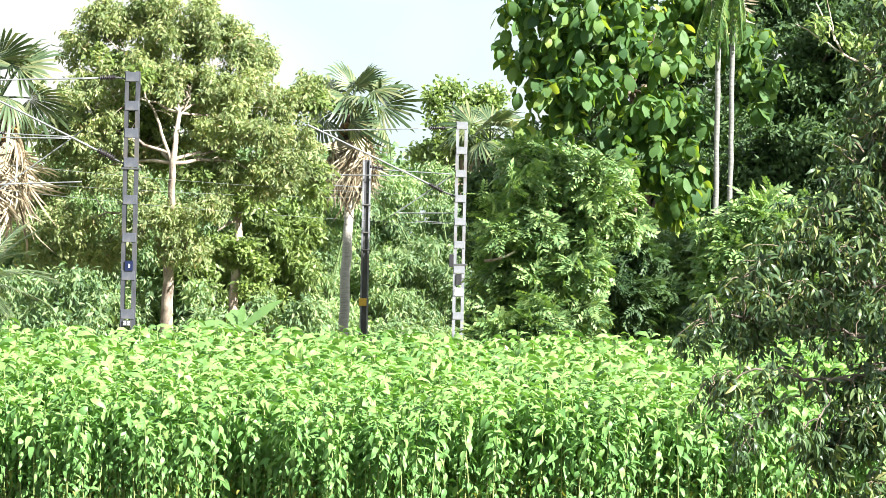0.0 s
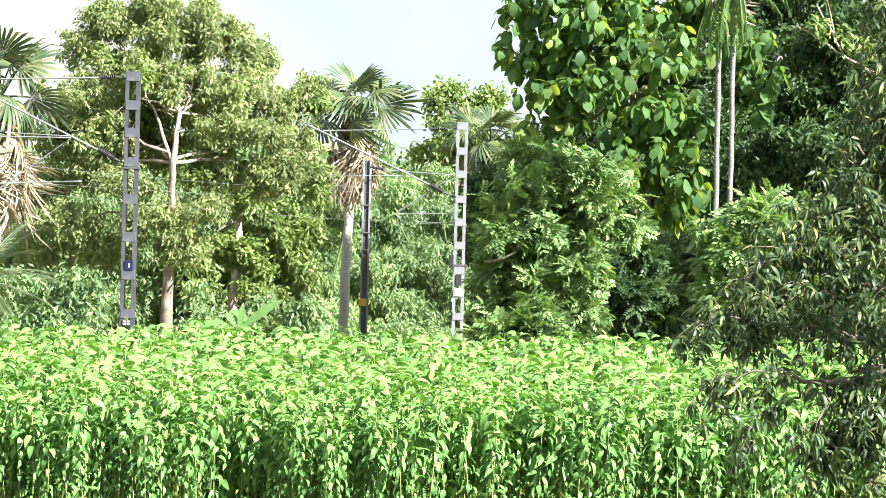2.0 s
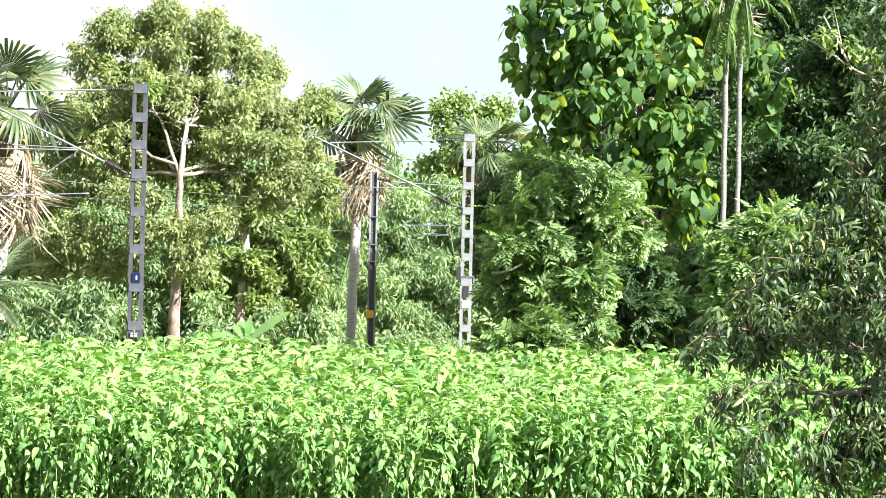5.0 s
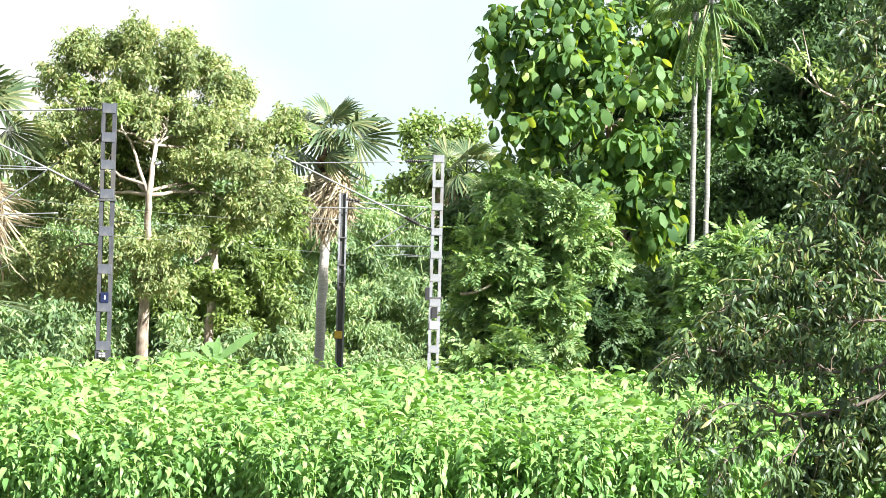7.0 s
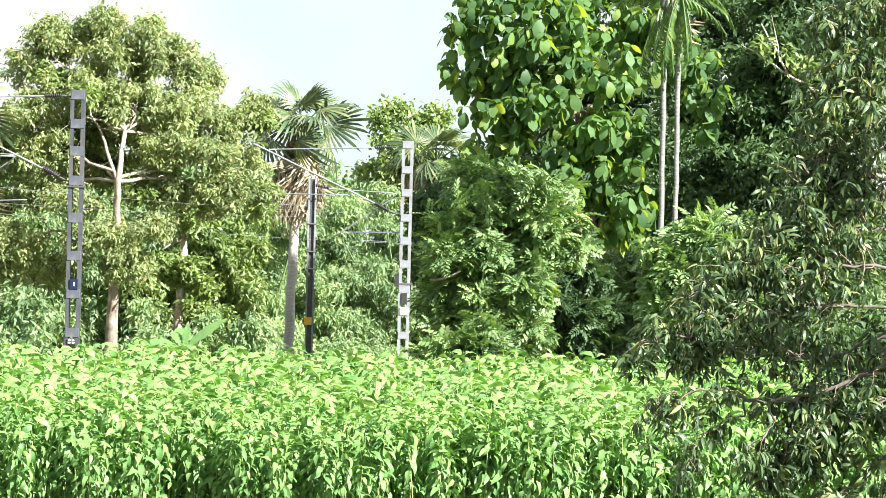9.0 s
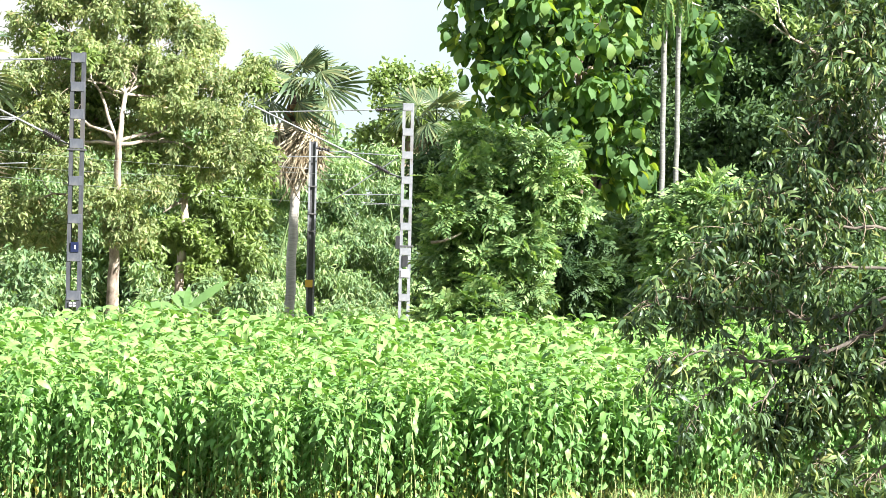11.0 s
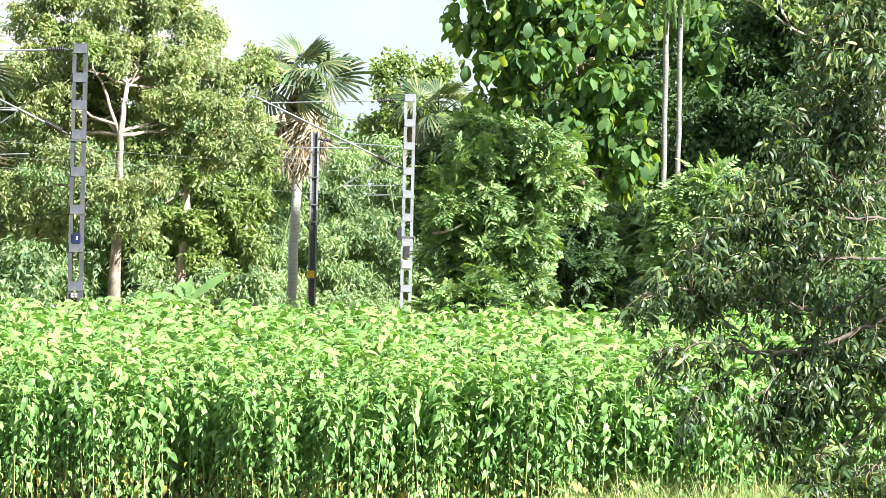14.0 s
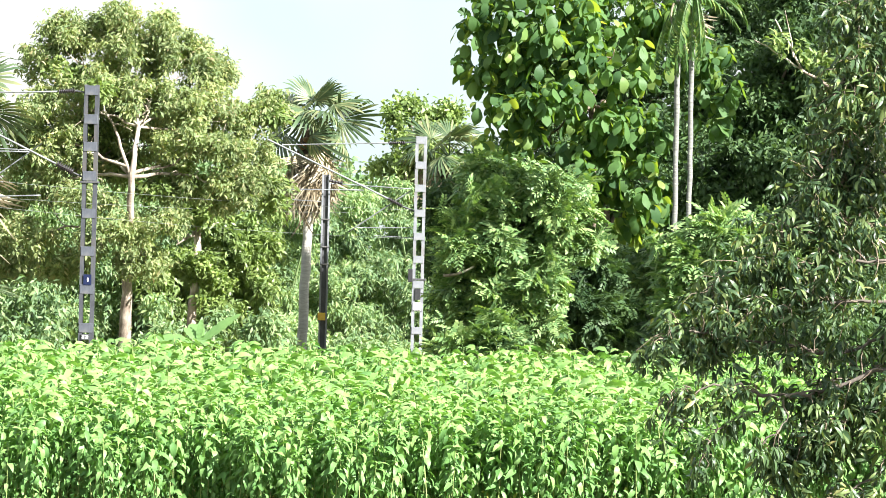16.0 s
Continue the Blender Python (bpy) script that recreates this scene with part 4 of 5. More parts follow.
def bamboo_row():
    r = random.Random(11)
    spec = [(-14.80, 118.05, 6.20), (-12.30, 122.12, 6.80), (-9.60, 116.01, 6.00), (-7.00, 122.12, 6.60), (-4.40, 118.05, 6.40), (-1.80, 124.15, 6.40), (0.60, 120.08, 6.30), (2.80, 126.19, 6.20), (5.00, 122.12, 6.60), (7.60, 124.15, 7.00)]
    for i, (x, y, h) in enumerate(spec):
        blobs = []
        for j in range(13):
            z = h * (0.1 + 0.8 * r.random())
            blobs.append(((x + r.gauss(0, 1.0), y - 0.6 + r.gauss(0, 0.7), z), (r.uniform(0.7, 1.3), r.uniform(0.6, 1.0), r.uniform(0.6, 1.0))))
        for j in range(5):
            blobs.append(((x + r.gauss(0, 1.0), y - 1.5 + r.gauss(0, 0.7), r.uniform(0.6, 1.4)), (r.uniform(0.8, 1.4), 0.8, r.uniform(0.7, 1.0))))
        make_bamboo((x, y, 0), "feathery green bamboo clump with drooping leaves", blobs, 2200, 9, i)


bamboo_row()


def make_undergrowth():
    """Low tangled bushes along the far side of the line."""
    r = random.Random(31)
    blobs = []
    for i in range(64):
        x = -14.5 + 30 * i / 63
        y = (97.0 if x < -4.6 else 106.0) + r.uniform(-0.5, 4.0) if x < 2.5 else 85.0 + r.uniform(-0.5, 4.0)
        low = 0.45 if -2.6 < x < 2.5 else 1.0
        blobs.append(((x + r.gauss(0, 0.2), y, r.uniform(0.3, 1.0) * low), (r.uniform(0.4, 0.8), 0.7, r.uniform(0.4, 0.9) * low)))
    for i in range(14):
        blobs.append(((-11.6 + 3.4 * i / 13 + r.gauss(0, 0.2), 82.5 + r.uniform(-0.5, 0.8), r.uniform(0.5, 2.2)), (r.uniform(0.4, 0.7), 0.6, r.uniform(0.4, 0.6))))
    for lo, hi, k, top in ((-6.75, -5.75, 7, 1.9), (-5.0, -3.0, 9, 1.5), (-8.4, -7.9, 3, 1.6)):
        for i in range(k):
            blobs.append(((lo + (hi - lo) * i / (k - 1), 86.0 + r.uniform(-0.5, 0.4), r.uniform(0.3, top)), (r.uniform(0.3, 0.5), 0.4, r.uniform(0.3, 0.5))))
    for i in range(44):
        blobs.append(((6.0 + 6.0 * i / 43, 67.0 + r.uniform(-1.5, 1.5), r.uniform(0.3, 2.3)), (r.uniform(0.4, 0.7), 0.7, r.uniform(0.4, 0.6))))
    for i in range(70):
        blobs.append(((-12.8 + 8.2 * i / 69 + r.gauss(0, 0.2), 97.5 + r.uniform(-1.5, 1.0), r.uniform(0.4, 4.2)), (r.uniform(0.5, 0.8), 0.6, r.uniform(0.4, 0.6))))
    # right-hand bushes take the dark leaf colour in place of shade
    for name, side, mat, label in (("undergrowth", -1, BAMBOO, "low tangled green bushes beside the railway"), ("shaded_undergrowth", 1, THICKET_SHADE, "low bushes under the trees, leaves coloured dark for shade")):
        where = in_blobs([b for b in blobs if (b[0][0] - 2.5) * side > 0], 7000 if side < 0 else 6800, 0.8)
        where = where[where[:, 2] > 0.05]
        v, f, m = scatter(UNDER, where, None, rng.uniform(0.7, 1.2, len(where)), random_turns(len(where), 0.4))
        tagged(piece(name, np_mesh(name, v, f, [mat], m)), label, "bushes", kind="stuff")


UNDER = [leaf_cluster(12, 0.22, 0.34, 0.4, 0.5, None, 2, 0.04, 0.6, 0.08) for _ in range(6)]
make_undergrowth()


def make_far_woods():
    """One dense belt of woodland behind everything."""
    r = random.Random(21)
    blobs = []
    for i in range(70):
        x = -34 + 68 * i / 69
        for k in range(3):
            blobs.append(((x + r.gauss(0, 0.8), 167 + r.gauss(0, 2), 1.2 + 2.4 * k + r.gauss(0, 0.6)), (r.uniform(1.2, 2.0), 1.5, r.uniform(1.0, 1.7))))
    tmpl = [leaf_cluster(11, 0.5, 0.45, 0.5, 0.4, None, 1, 0.05, 0.5, 0.3) for _ in range(6)]
    where = in_blobs(blobs, 6000, 0.6)
    v, f, m = scatter(tmpl, where, None, rng.uniform(0.8, 1.3, len(where)), random_turns(len(where), 0.5))
    tagged(piece("far_woods", np_mesh("far_woods", v, f, [BAMBOO], m)), "distant dense green woodland belt", "woods", kind="stuff")


make_far_woods()


# ---- mango tree in the foreground ----
def smooth_path(points, per=5):
    """A soft curve through a few points."""
    p = np.array(points, float)
    q = np.concatenate([[2 * p[0] - p[1]], p, [2 * p[-1] - p[-2]]])
    out = []
    for i in range(len(p) - 1):
        a, b, c, d = q[i:i + 4]
        for t in np.linspace(0, 1, per, endpoint=False):
            out.append(0.5 * (2 * b + (c - a) * t + (2 * a - 5 * b + 4 * c - d) * t * t + (3 * b - a - 3 * c + d) * t ** 3))
    return np.array(out + [p[-1]])


def mango_branch(tree, at, points, girth, tufts, single=False, reach=0.32, start=0.25):
    """A crooked branch with side twigs, each ending in drooping tufts of long leaves."""
    p = smooth_path([rel(q, at) for q in points])
    n = len(p)
    p[1:-1] += rng.normal(0, 0.012, (n - 2, 3))
    piece("branch", np_mesh("branch", *tube(p, np.linspace(girth, 0.005, n), 8, 0.05), BARK_MANGO, smooth=True), tree)
    ends, twigs = [], []
    for i in range(tufts):
        s = 1 - (1 - start) * rng.uniform(0, 1) ** 1.15
        k = min(int(s * (n - 1)), n - 2)
        ahead = p[k + 1] - p[k]
        ahead /= np.linalg.norm(ahead) + 1e-9
        way = ahead * rng.uniform(0.1, 1.0) + rng.normal(0, 1, 3) * np.array([0.45, 0.9, 0.75])
        way /= np.linalg.norm(way)
        tip = p[k] + way * reach * rng.uniform(0.25, 1.1) - np.array([0, 0, 0.05])
        if i % 2 == 0:
            twigs.append((*tube(curve_points(p[k], tip, 5, 0.05, 0.012), np.linspace(0.006, 0.002, 5), 4, cap=False), 0))
        ends.append(tip)
    if twigs:
        v, f, m = merge(twigs)
        piece("twig", np_mesh("twig", v, f, BARK_BROWN), tree, label="thin crooked brown twigs", kind="stuff")
    ends = np.array(ends)
    if single:
        for e in ends[:11]:
            for j in range(9):
                R = turn_z(j * 2.4 + rng.normal(0, 0.3)) @ turn_y(0.55 + rng.normal(0, 0.45)) * rng.uniform(0.75, 1.1)
                piece("leaf", MANGO_LEAF, tree, Matrix([[*R[i], e[i]] for i in range(3)] + [[0, 0, 0, 1]]))
        ends = ends[11:]
    v, f, m = scatter(MANGO_TUFTS, ends, None, rng.uniform(0.7, 1.1, len(ends)), random_turns(len(ends), 0.35))
    piece("foliage", np_mesh("foliage", v, f, [MANGO], m), tree, kind="stuff")


MANGO_TUFTS = [leaf_cluster(12, 0.135, 0.24, 0.5, 0.55, None, 4, 0.02, 1.0, 0.02) for _ in range(10)]
MANGO_LEAF = np_mesh("leaf", *blade(0.135, 0.031, 4, 0.25, 0.9), MANGO)


def make_mango():
    at = (6.1, 29.7, 0.0)
    tree = thing("mango_tree", at, "mango tree with dark glossy drooping leaves and bare twigs", "tree")
    pts = [at, (6.0, 29.7, 1.5), (5.9, 29.6, 3.5), (5.6, 29.7, 6.0)]
    trunk_and_limbs(tree, at, pts, [0.26, 0.22, 0.16, 0.06], [(0.4, (5.5, 26.9, 4.2), 0.2), (0.6, (5.2, 28.5, 5.4), 0.1)], BARK_MANGO, 0.07)
    crown("crown", tree, at, clumps([((5.6, 26.6, 4.3), (0.9, 0.9, 0.6)), ((5.2, 27.4, 3.4), (0.6, 0.8, 0.6)), ((5.6, 28.8, 5.6), (0.9, 1.2, 0.9)), ((5.5, 27.8, 1.9), (0.8, 1.0, 0.8))], 7, 0.32, 0.5, 0.7), 900, MANGO_TUFTS, [MANGO], (0.8, 1.1), 0.3, 0.8)
    mango_branch(tree, at, [(5.95, 29.6, 2.16), (4.40, 27.98, 2.70), (4.04, 27.94, 2.58), (3.59, 27.89, 2.41), (3.29, 27.85, 2.34), (3.07, 27.81, 2.32), (2.76, 27.77, 2.42), (2.43, 27.72, 2.36), (2.24, 27.68, 2.26)], 0.024, 80, True, 0.26, 0.2)
    mango_branch(tree, at, [(5.95, 29.6, 1.87), (3.27, 27.98, 2.34), (2.97, 27.91, 2.22), (2.73, 27.83, 2.10), (2.57, 27.76, 1.94), (2.49, 27.68, 1.75)], 0.012, 20, True, 0.18, 0.45)
    mango_branch(tree, at, [(5.95, 29.6, 1.90), (3.43, 27.78, 2.38), (3.21, 27.68, 2.14), (3.04, 27.58, 2.00), (2.96, 27.48, 1.94)], 0.010, 12, True, 0.16, 0.6)
    mango_branch(tree, at, [(5.95, 29.6, 1.79), (4.44, 28.18, 2.24), (3.81, 28.11, 2.01), (3.52, 28.03, 1.94), (3.28, 27.96, 1.83), (3.15, 27.88, 1.79)], 0.014, 120, False, 0.26, 0.15)
    mango_branch(tree, at, [(5.95, 29.6, 1.59), (4.45, 28.18, 1.99), (3.97, 28.08, 1.66), (3.67, 27.98, 1.47), (3.52, 27.88, 1.31)], 0.016, 85, False, 0.36, 0.12)
    mango_branch(tree, at, [(5.95, 29.6, 1.22), (4.43, 27.98, 1.53), (4.04, 27.88, 1.39), (3.74, 27.78, 1.15), (3.60, 27.68, 1.02)], 0.016, 85, False, 0.34, 0.12)
    mango_branch(tree, at, [(5.95, 29.6, 2.32), (4.49, 28.59, 2.90), (3.80, 28.53, 2.69), (3.31, 28.47, 2.74), (2.72, 28.41, 2.81), (2.32, 28.35, 2.84), (2.19, 28.29, 2.74)], 0.018, 115, True, 0.30, 0.12)
    mango_branch(tree, at, [(5.95, 29.6, 2.44), (4.52, 28.79, 3.05), (3.81, 28.72, 3.13), (3.22, 28.64, 3.07), (2.78, 28.57, 2.96), (2.58, 28.49, 2.86)], 0.018, 150, False, 0.40, 0.35)
    mango_branch(tree, at, [(5.95, 29.6, 2.70), (4.54, 29.00, 3.38), (4.03, 28.92, 3.47), (3.43, 28.85, 3.41), (2.99, 28.77, 3.33), (2.66, 28.70, 3.20)], 0.018, 165, False, 0.42, 0.35)
    mango_branch(tree, at, [(5.95, 29.6, 2.98), (4.56, 29.20, 3.72), (4.14, 29.13, 3.81), (3.74, 29.05, 3.75), (3.29, 28.98, 3.62), (3.04, 28.90, 3.50)], 0.018, 165, False, 0.42, 0.35)
    mango_branch(tree, at, [(5.95, 29.6, 3.30), (4.58, 29.40, 4.13), (4.16, 29.30, 4.24), (3.79, 29.20, 4.15), (3.49, 29.10, 3.97)], 0.018, 160, False, 0.42, 0.35)
    mango_branch(tree, at, [(5.95, 29.6, 3.70), (4.59, 29.61, 4.63), (4.27, 29.51, 4.77), (3.95, 29.41, 4.70), (3.70, 29.31, 4.42)], 0.018, 150, False, 0.42, 0.35)
    mango_branch(tree, at, [(5.95, 29.6, 4.07), (4.61, 29.81, 5.09), (4.29, 29.71, 5.27), (4.02, 29.61, 5.21), (3.77, 29.51, 4.90)], 0.018, 140, False, 0.42, 0.35)
    mango_branch(tree, at, [(5.95, 29.6, 4.56), (4.62, 30.02, 5.70), (4.19, 29.87, 5.83), (3.92, 29.72, 5.61)], 0.018, 130, False, 0.45, 0.35)
    mango_branch(tree, at, [(5.95, 29.6, 2.0), (4.45, 28.2, 2.42), (4.0, 28.0, 2.22), (3.65, 27.9, 2.14), (3.35, 27.8, 2.08)], 0.016, 140, False, 0.30, 0.15)
    mango_branch(tree, at, [(5.95, 29.6, 2.2), (4.6, 28.4, 2.75), (4.2, 28.2, 2.62), (3.8, 28.1, 2.5), (3.5, 28.0, 2.45)], 0.016, 120, False, 0.30, 0.15)


make_mango()


# ---- banana ----
def make_banana():
    at = ground_at((-3.81, 64.11, 0.95))
    plant = thing("banana_plant", at, "young banana plant with broad ribbed leaves", "banana plant")
    h = rel((-3.83, 64.11, 1.54), at)
    piece("stem", np_mesh("stem", *tube(curve_points((0, 0, 0), h, 8), np.linspace(0.1, 0.06, 8), 12), JUTE_STEM, smooth=True), plant)
    for yaw, elev, L, bend, wide, roll in ((187, 20, 1.05, 0.75, 0.3, -24), (3, 40, 0.9, 0.15, 0.22, 42), (70, 78, 0.5, 0.3, 0.12, 10), (150, 60, 0.5, 0.9, 0.2, -30), (-75, 30, 0.7, 1.0, 0.3, 0), (100, 50, 0.8, 0.8, 0.3, 0), (200, -6, 0.6, 0.5, 0.24, -20), (20, 5, 0.55, 0.7, 0.22, 10)):
        v, f = blade(L * 1.12, wide * 1.1, 12, 0.2, bend, 0.02, 0.5)
        v[13:, 2] += 0.012 * np.where(np.arange(len(v) - 13) % 2, 1, -1)
        piece("leaf", np_mesh("leaf", v, f, BANANA), plant, pose(*h, 0, -elev, yaw) @ pose(0, 0, 0, roll))


make_banana()


# ================= railway masts =================
def channel_mesh(length, width, depth, thick, mat, side):
    """A rolled steel channel standing upright, open towards +side x."""
    prof = [(0, 0), (width, 0), (width, thick), (thick, thick), (thick, depth - thick), (width, depth - thick), (width, depth), (0, depth)]
    prof = [(side * x, y - depth / 2) for x, y in prof]
    bm = bmesh.new()
    lo = [bm.verts.new((x, y, 0)) for x, y in prof]
    hi = [bm.verts.new((x, y, length)) for x, y in prof]
    n = len(prof)
    for i in range(n):
        bm.faces.new((lo[i], lo[(i + 1) % n], hi[(i + 1) % n], hi[i]))
    bm.faces.new(hi)
    bm.faces.new(lo[::-1])
    bmesh.ops.recalc_face_normals(bm, faces=bm.faces)
    me = bpy.data.meshes.new("channel")
    bm.to_mesh(me)
    bm.free()
    me.materials.append(mat)
    return me


def rod(name, parent, base, a, b, r, mat, label="", sag=0.0, n=9):
    return piece(name, np_mesh(name, *tube(curve_points(rel(a, base), rel(b, base), n, sag), r, 8), mat, smooth=True), parent, label=label)


def insulator(parent, base, a, b, r=0.065, sheds=8):
    a, b = rel(a, base), rel(b, base)
    p, q = [], []
    for i in range(sheds):
        for s, k in ((0.0, 0.45), (0.25, 1.0), (0.5, 0.9), (0.75, 0.45)):
            p.append(a + (b - a) * (i + s) / sheds)
            q.append(r * k)
    piece("insulator", np_mesh("insulator", *tube(p, q, 12), CERAMIC, smooth=True), parent, label="dark brown ribbed ceramic insulator")


def make_lattice_mast(base, height, width, battens, label, steel, plates):
    mast = thing("railway_mast", base, label, "railway mast", "overhead line masts")
    fl = width * 0.27
    for sd in (-1, 1):
        piece("channel", channel_mesh(height, fl, 0.16, 0.012, steel, -sd), mast, pose(sd * width / 2, 0, 0))
    for z, h in battens:
        piece("batten", box_mesh("batten", (width - 0.03, 0.012, h), plates), mast, pose(0, -0.088, z), label="riveted steel batten plate")
        piece("batten", box_mesh("batten", (width - 0.03, 0.012, h), plates), mast, pose(0, 0.088, z))
    piece("footing", box_mesh("footing", (0.7, 0.7, 0.3), CONCRETE, 0.03), mast, pose(0, 0, 0.15))
    return mast


def masts():
    # first mast
    top = (-6.63, 71.23, 6.75)
    base = ground_at(top)
    # channels in the darker steel that stands in for tree shade
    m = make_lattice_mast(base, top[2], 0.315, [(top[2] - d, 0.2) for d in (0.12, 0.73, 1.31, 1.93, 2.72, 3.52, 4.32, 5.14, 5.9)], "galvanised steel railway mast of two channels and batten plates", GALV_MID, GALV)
    piece("clamp", box_mesh("clamp", (0.40, 0.22, 0.04), GALV_DARK), m, pose(0, 0, top[2] - 2.06))
    plate = piece("plate", box_mesh("plate", (0.17, 0.01, 0.22), BLUE), m, pose(0.01, -0.105, top[2] - 4.12), label="dark blue enamel plate")
    piece("plate_mark", box_mesh("plate_mark", (0.03, 0.004, 0.08), WHITE, 0.001), plate, pose(0.01, -0.008, 0), label="white painted mark")
    plate = piece("plate", box_mesh("plate", (0.17, 0.01, 0.12), GALV_DARK), m, pose(-0.01, -0.105, top[2] - 5.33), label="small dark metal plate")
    for dx in (-0.04, 0.04):
        for dz in (-0.025, 0.025):
            piece("plate_mark", box_mesh("plate_mark", (0.05, 0.004, 0.03), WHITE, 0.001), plate, pose(dx, -0.008, dz))
    rod("stay_tube", m, base, (-11.23, 71.23, 6.43), (-7.35, 71.23, 6.59), 0.017, TUBE)
    insulator(m, base, (-7.33, 71.23, 6.59), (-6.98, 71.23, 6.61), 0.06)
    rod("stay_fitting", m, base, (-6.98, 71.23, 6.61), (-6.76, 71.23, 6.59), 0.018, GALV_DARK)
    rod("bracket_tube", m, base, (-11.24, 71.23, 6.92), (-7.35, 71.23, 5.06), 0.022, TUBE)
    insulator(m, base, (-7.34, 71.23, 5.06), (-6.98, 71.23, 4.88), 0.085)
    rod("bracket_fitting", m, base, (-6.98, 71.23, 4.88), (-6.75, 71.23, 4.78), 0.02, GALV_DARK)
    rod("register_tube", m, base, (-10.61, 71.23, 5.28), (-7.92, 71.23, 5.30), 0.015, TUBE)
    rod("register_tube", m, base, (-9.29, 71.03, 5.37), (-7.93, 71.03, 5.33), 0.012, TUBE)
    insulator(m, base, (-9.63, 71.03, 5.41), (-9.29, 71.03, 5.37), 0.045, 5)
    rod("strut", m, base, (-7.68, 71.34, 5.48), (-9.88, 71.34, 3.84), 0.013, TUBE)
    rod("dropper_arm", m, base, (-9.14, 71.34, 4.31), (-7.67, 71.34, 4.39), 0.013, TUBE)
    rod("contact_wire_arm", m, base, (-10.48, 71.34, 4.23), (-9.14, 71.34, 4.31), 0.014, TUBE)
    # second mast
    top = (0.44, 87.52, 6.37)
    base = ground_at(top)
    # all steel here in the paler tone that carries the sunlight
    m = make_lattice_mast(base, top[2], 0.30, [(top[2] - d, 0.19) for d in (0.1, 0.75, 1.35, 2.0, 2.6, 3.2, 3.85, 4.45, 5.05, 5.6)], "galvanised steel railway mast with batten plates, coloured pale as sunlit", GALV_BRIGHT, GALV_BRIGHT)
    piece("switch_box", box_mesh("switch_box", (0.12, 0.14, 0.34), BLACK, 0.015), m, pose(-0.2, -0.05, top[2] - 3.62), label="black metal box")
    piece("clamp", box_mesh("clamp", (0.42, 0.2, 0.05), GALV_DARK), m, pose(0, 0, top[2] - 3.72))
    piece("plate", box_mesh("plate", (0.15, 0.01, 0.3), BLACK), m, pose(0.0, -0.105, top[2] - 4.1), label="black plate")
    piece("plate", box_mesh("plate", (0.2, 0.01, 0.2), WHITE), m, pose(0.0, -0.1055, top[2] - 4.42), label="white plate")
    rod("bracket_tube", m, base, (-3.57, 87.52, 6.20), (-0.38, 87.52, 4.73), 0.024, TUBE)
    insulator(m, base, (-0.38, 87.52, 4.73), (-0.01, 87.52, 4.54), 0.06)
    rod("bracket_fitting", m, base, (-0.01, 87.52, 4.54), (0.30, 87.52, 4.43), 0.022, GALV_DARK)
    rod("stay_tube", m, base, (-3.17, 87.52, 6.06), (-0.41, 87.52, 6.18), 0.015, TUBE)
    insulator(m, base, (-0.41, 87.52, 6.18), (0.03, 87.52, 6.20), 0.05)
    rod("stay_fitting", m, base, (0.03, 87.52, 6.20), (0.29, 87.52, 6.22), 0.015, GALV_DARK)
    rod("register_tube", m, base, (-1.93, 87.52, 5.09), (0.20, 87.52, 5.00), 0.013, TUBE)
    insulator(m, base, (-1.93, 87.52, 5.16), (-1.56, 87.52, 5.10), 0.05, 5)
    rod("strut", m, base, (0.20, 87.62, 4.96), (-1.39, 87.62, 3.85), 0.016, TUBE)
    rod("dropper_arm", m, base, (-1.17, 87.62, 3.96), (0.34, 87.62, 3.99), 0.013, TUBE)
    rod("steady_arm", m, base, (-0.73, 87.72, 3.76), (0.35, 87.72, 3.73), 0.01, TUBE)
    # third mast: a single rolled beam
    top = (-2.24, 97.69, 5.53)
    base = ground_at(top)
    m = thing("railway_mast", base, "dark weathered steel beam mast with a yellow plate", "railway mast", "overhead line masts")
    h = top[2]
    piece("web", box_mesh("web", (0.16, 0.012, h), GALV_DARK, 0.002), m, pose(0, 0, h / 2))
    for sd in (-1, 1):
        piece("flange", box_mesh("flange", (0.05, 0.15, h), GALV_BRIGHT, 0.003), m, pose(sd * 0.095, 0, h / 2))
    piece("yellow_plate", box_mesh("yellow_plate", (0.22, 0.03, 0.22), YELLOW), m, pose(-0.04, -0.1, h - 4.12), label="yellow painted plate")
    for d in (1.3, 2.1, 2.6):
        piece("band", box_mesh("band", (0.27, 0.19, 0.03), GALV), m, pose(0, 0, h - d))
    piece("footing", box_mesh("footing", (0.7, 0.7, 0.3), CONCRETE, 0.03), m, pose(0, 0, 0.15))
    rod("stay_tube", m, base, (-4.93, 97.49, 5.05), (-1.15, 97.49, 5.10), 0.017, TUBE)
    rod("register_tube", m, base, (-4.27, 97.49, 4.81), (-2.38, 97.49, 4.74), 0.012, TUBE)


masts()


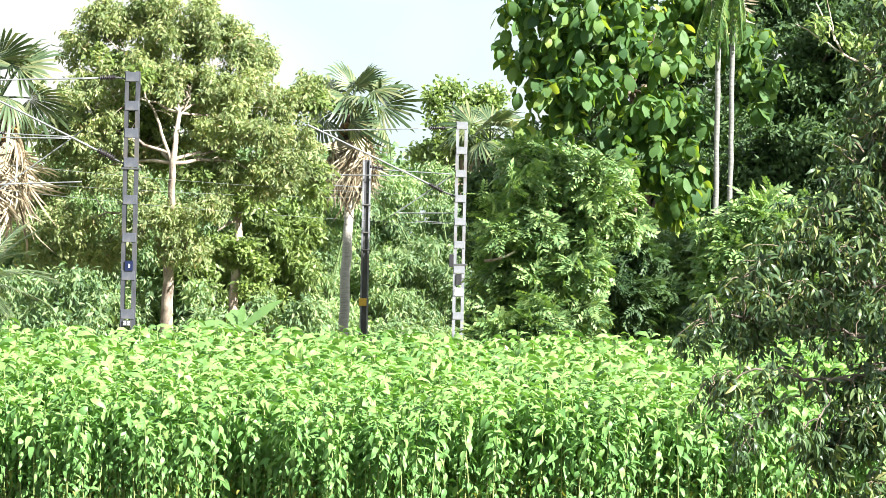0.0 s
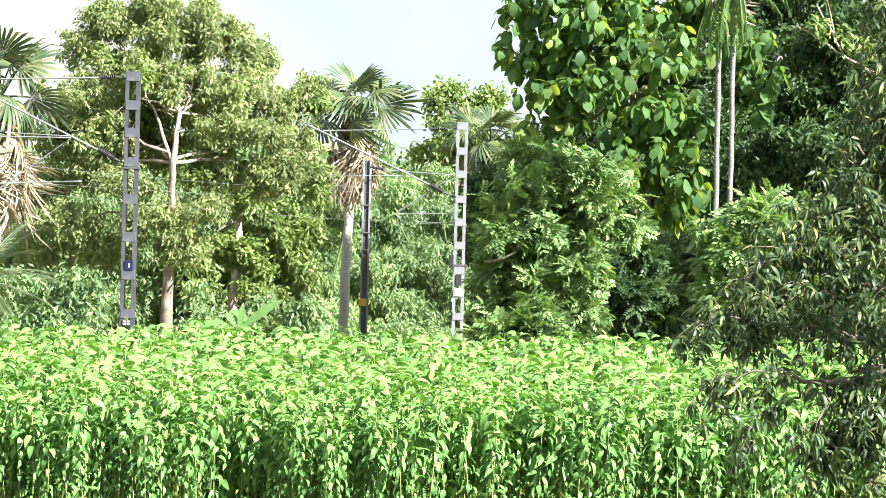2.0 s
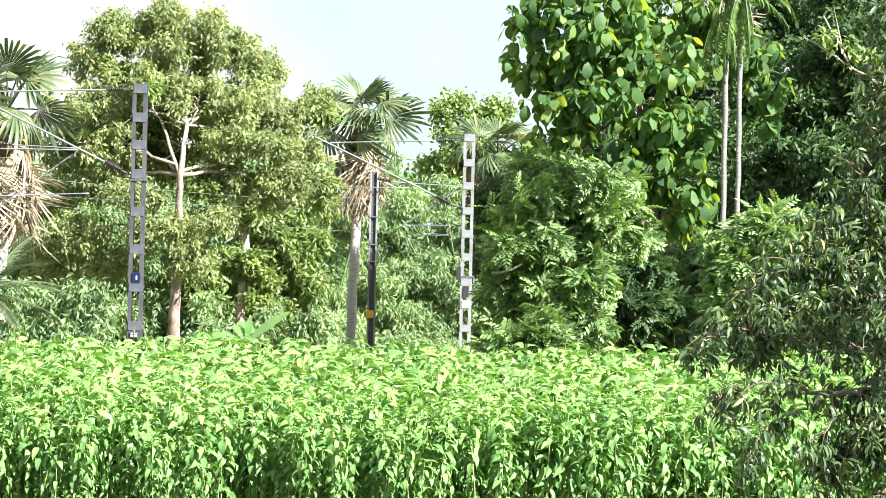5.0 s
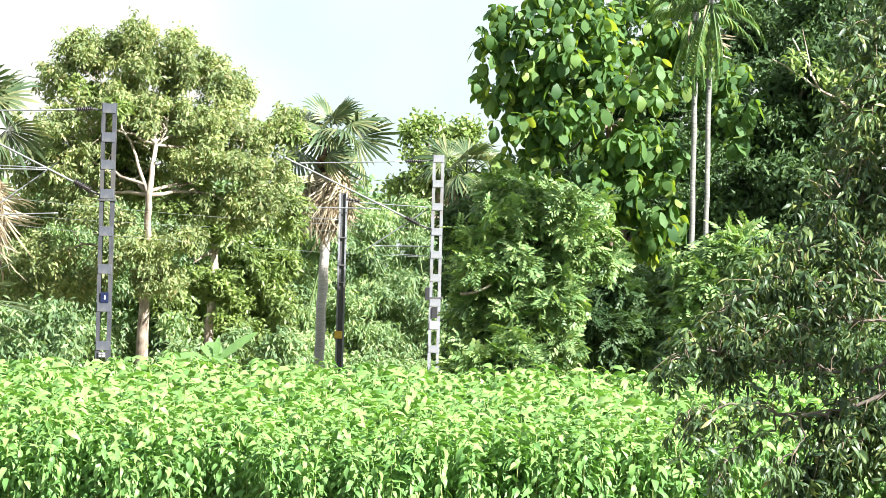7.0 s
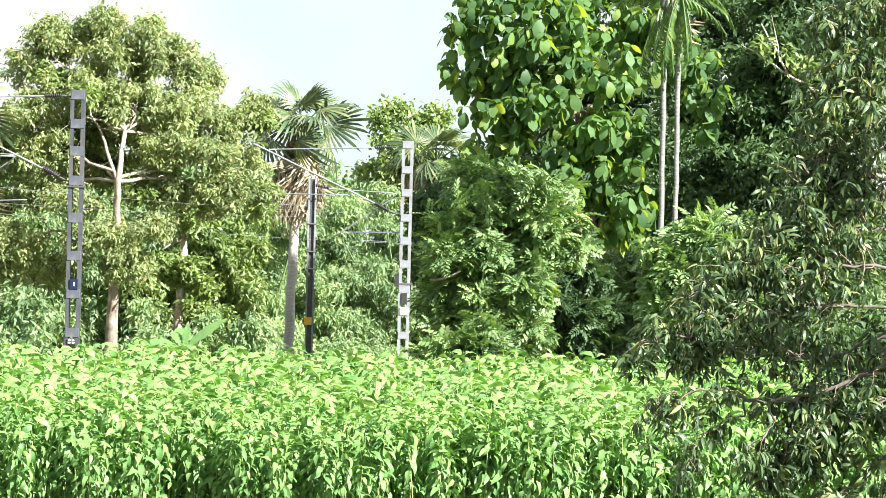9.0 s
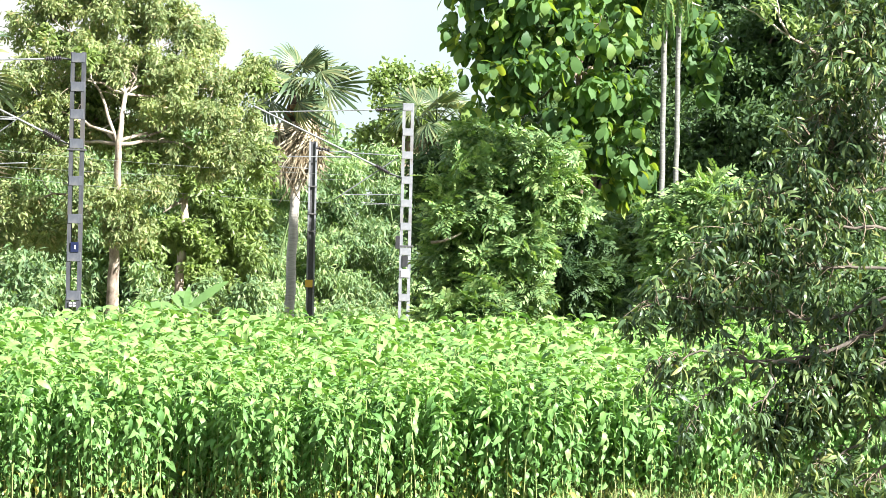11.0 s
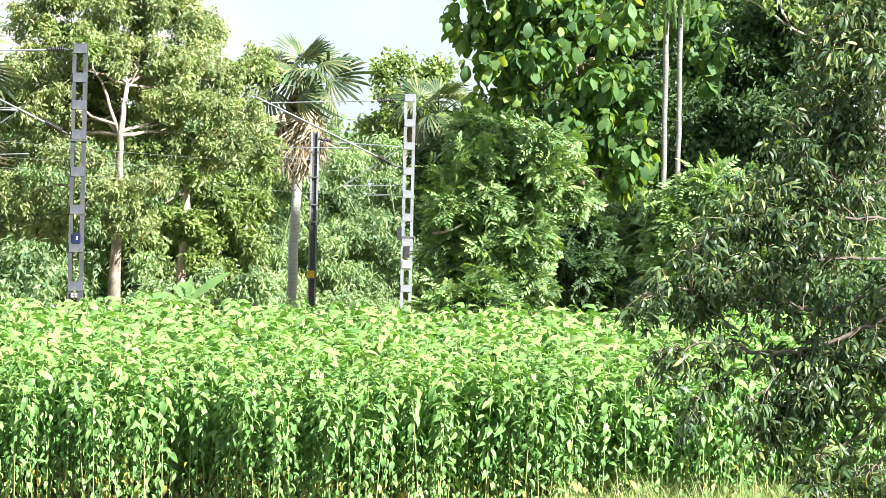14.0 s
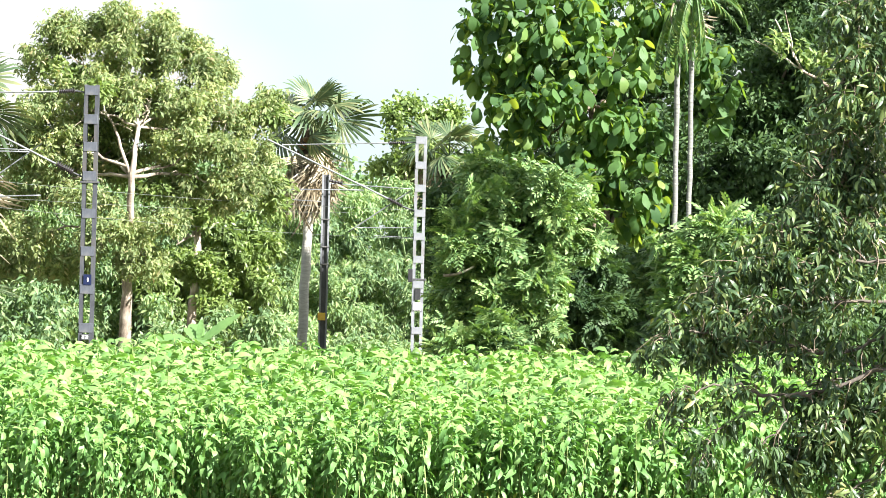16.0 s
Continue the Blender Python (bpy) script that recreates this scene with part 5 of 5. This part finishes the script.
def overhead_wires():
    for a, b, r, sag in (((-10.41, 73.27, 4.82), (0.15, 101.76, 4.61), 0.004, -0.12), ((-10.69, 75.31, 4.29), (0.81, 105.83, 3.75), 0.004, -0.15), ((-10.40, 73.27, 4.42), (-1.46, 101.76, 4.48), 0.0035, -0.1)):
        w = thing("overhead_wire", a, "thin weathered overhead railway wire", "wire", "overhead wires")
        rod("strand", w, a, a, b, r, WIRE, sag=sag, n=24)


overhead_wires()


# ================= foreground grass and post =================
def make_grass():
    tmpl = []
    for _ in range(8):
        parts = []
        for i in range(16):
            L = rng.uniform(0.4, 0.85)
            v, f = blade(L, 0.009, 3, 0.2, rng.uniform(0.5, 1.7), peak=0.25)
            v = v @ turn_y(-rng.uniform(0.9, 1.5)).T @ turn_z(rng.uniform(0, 6.3)).T + rng.normal(0, 0.05, 3) * np.array([1, 1, 0])
            parts.append((v, f, 0))
        tmpl.append(merge(parts))
    pts, sc = [], []
    while len(pts) < 1500:
        x, y = rng.uniform(-6.5, 7), rng.uniform(32.5, 39.5)
        if y > jute_front(x) + 0.3:
            continue
        right = min(1, max(0, (x - 1.0) / 1.1))
        if rng.uniform() > 0.06 + 0.94 * right:
            continue
        pts.append((x, y, 0))
        sc.append(rng.uniform(0.55, 0.95) * (0.4 + 0.7 * right))
    v, f, m = scatter(tmpl, np.array(pts), None, np.array(sc), random_turns(len(pts), 0.1))
    tagged(piece("grass", np_mesh("grass", v, f, [GRASS], m)), "long sunlit grass with dry blades", "grass", kind="stuff")


make_grass()


def make_post():
    at = ground_at((2.58, 35.41, 0.38))
    bm = bmesh.new()
    bmesh.ops.create_cube(bm, size=1.0)
    bmesh.ops.scale(bm, vec=(0.25, 0.2, 0.40), verts=bm.verts)
    bmesh.ops.subdivide_edges(bm, edges=bm.edges[:], cuts=4, use_grid_fill=True)
    for v in bm.verts:
        v.co += Vector((noise.noise(v.co * 9), noise.noise(v.co * 9 + Vector((5, 0, 0))), noise.noise(v.co * 9 + Vector((0, 5, 0))))) * 0.012
        v.co.z += 0.19
    me = bpy.data.meshes.new("boundary_post")
    bm.to_mesh(me)
    bm.free()
    me.materials.append(CONCRETE)
    ob = tagged(new("boundary_post", me), "short weathered concrete boundary post in grass", "post")
    ob.location = at


make_post()
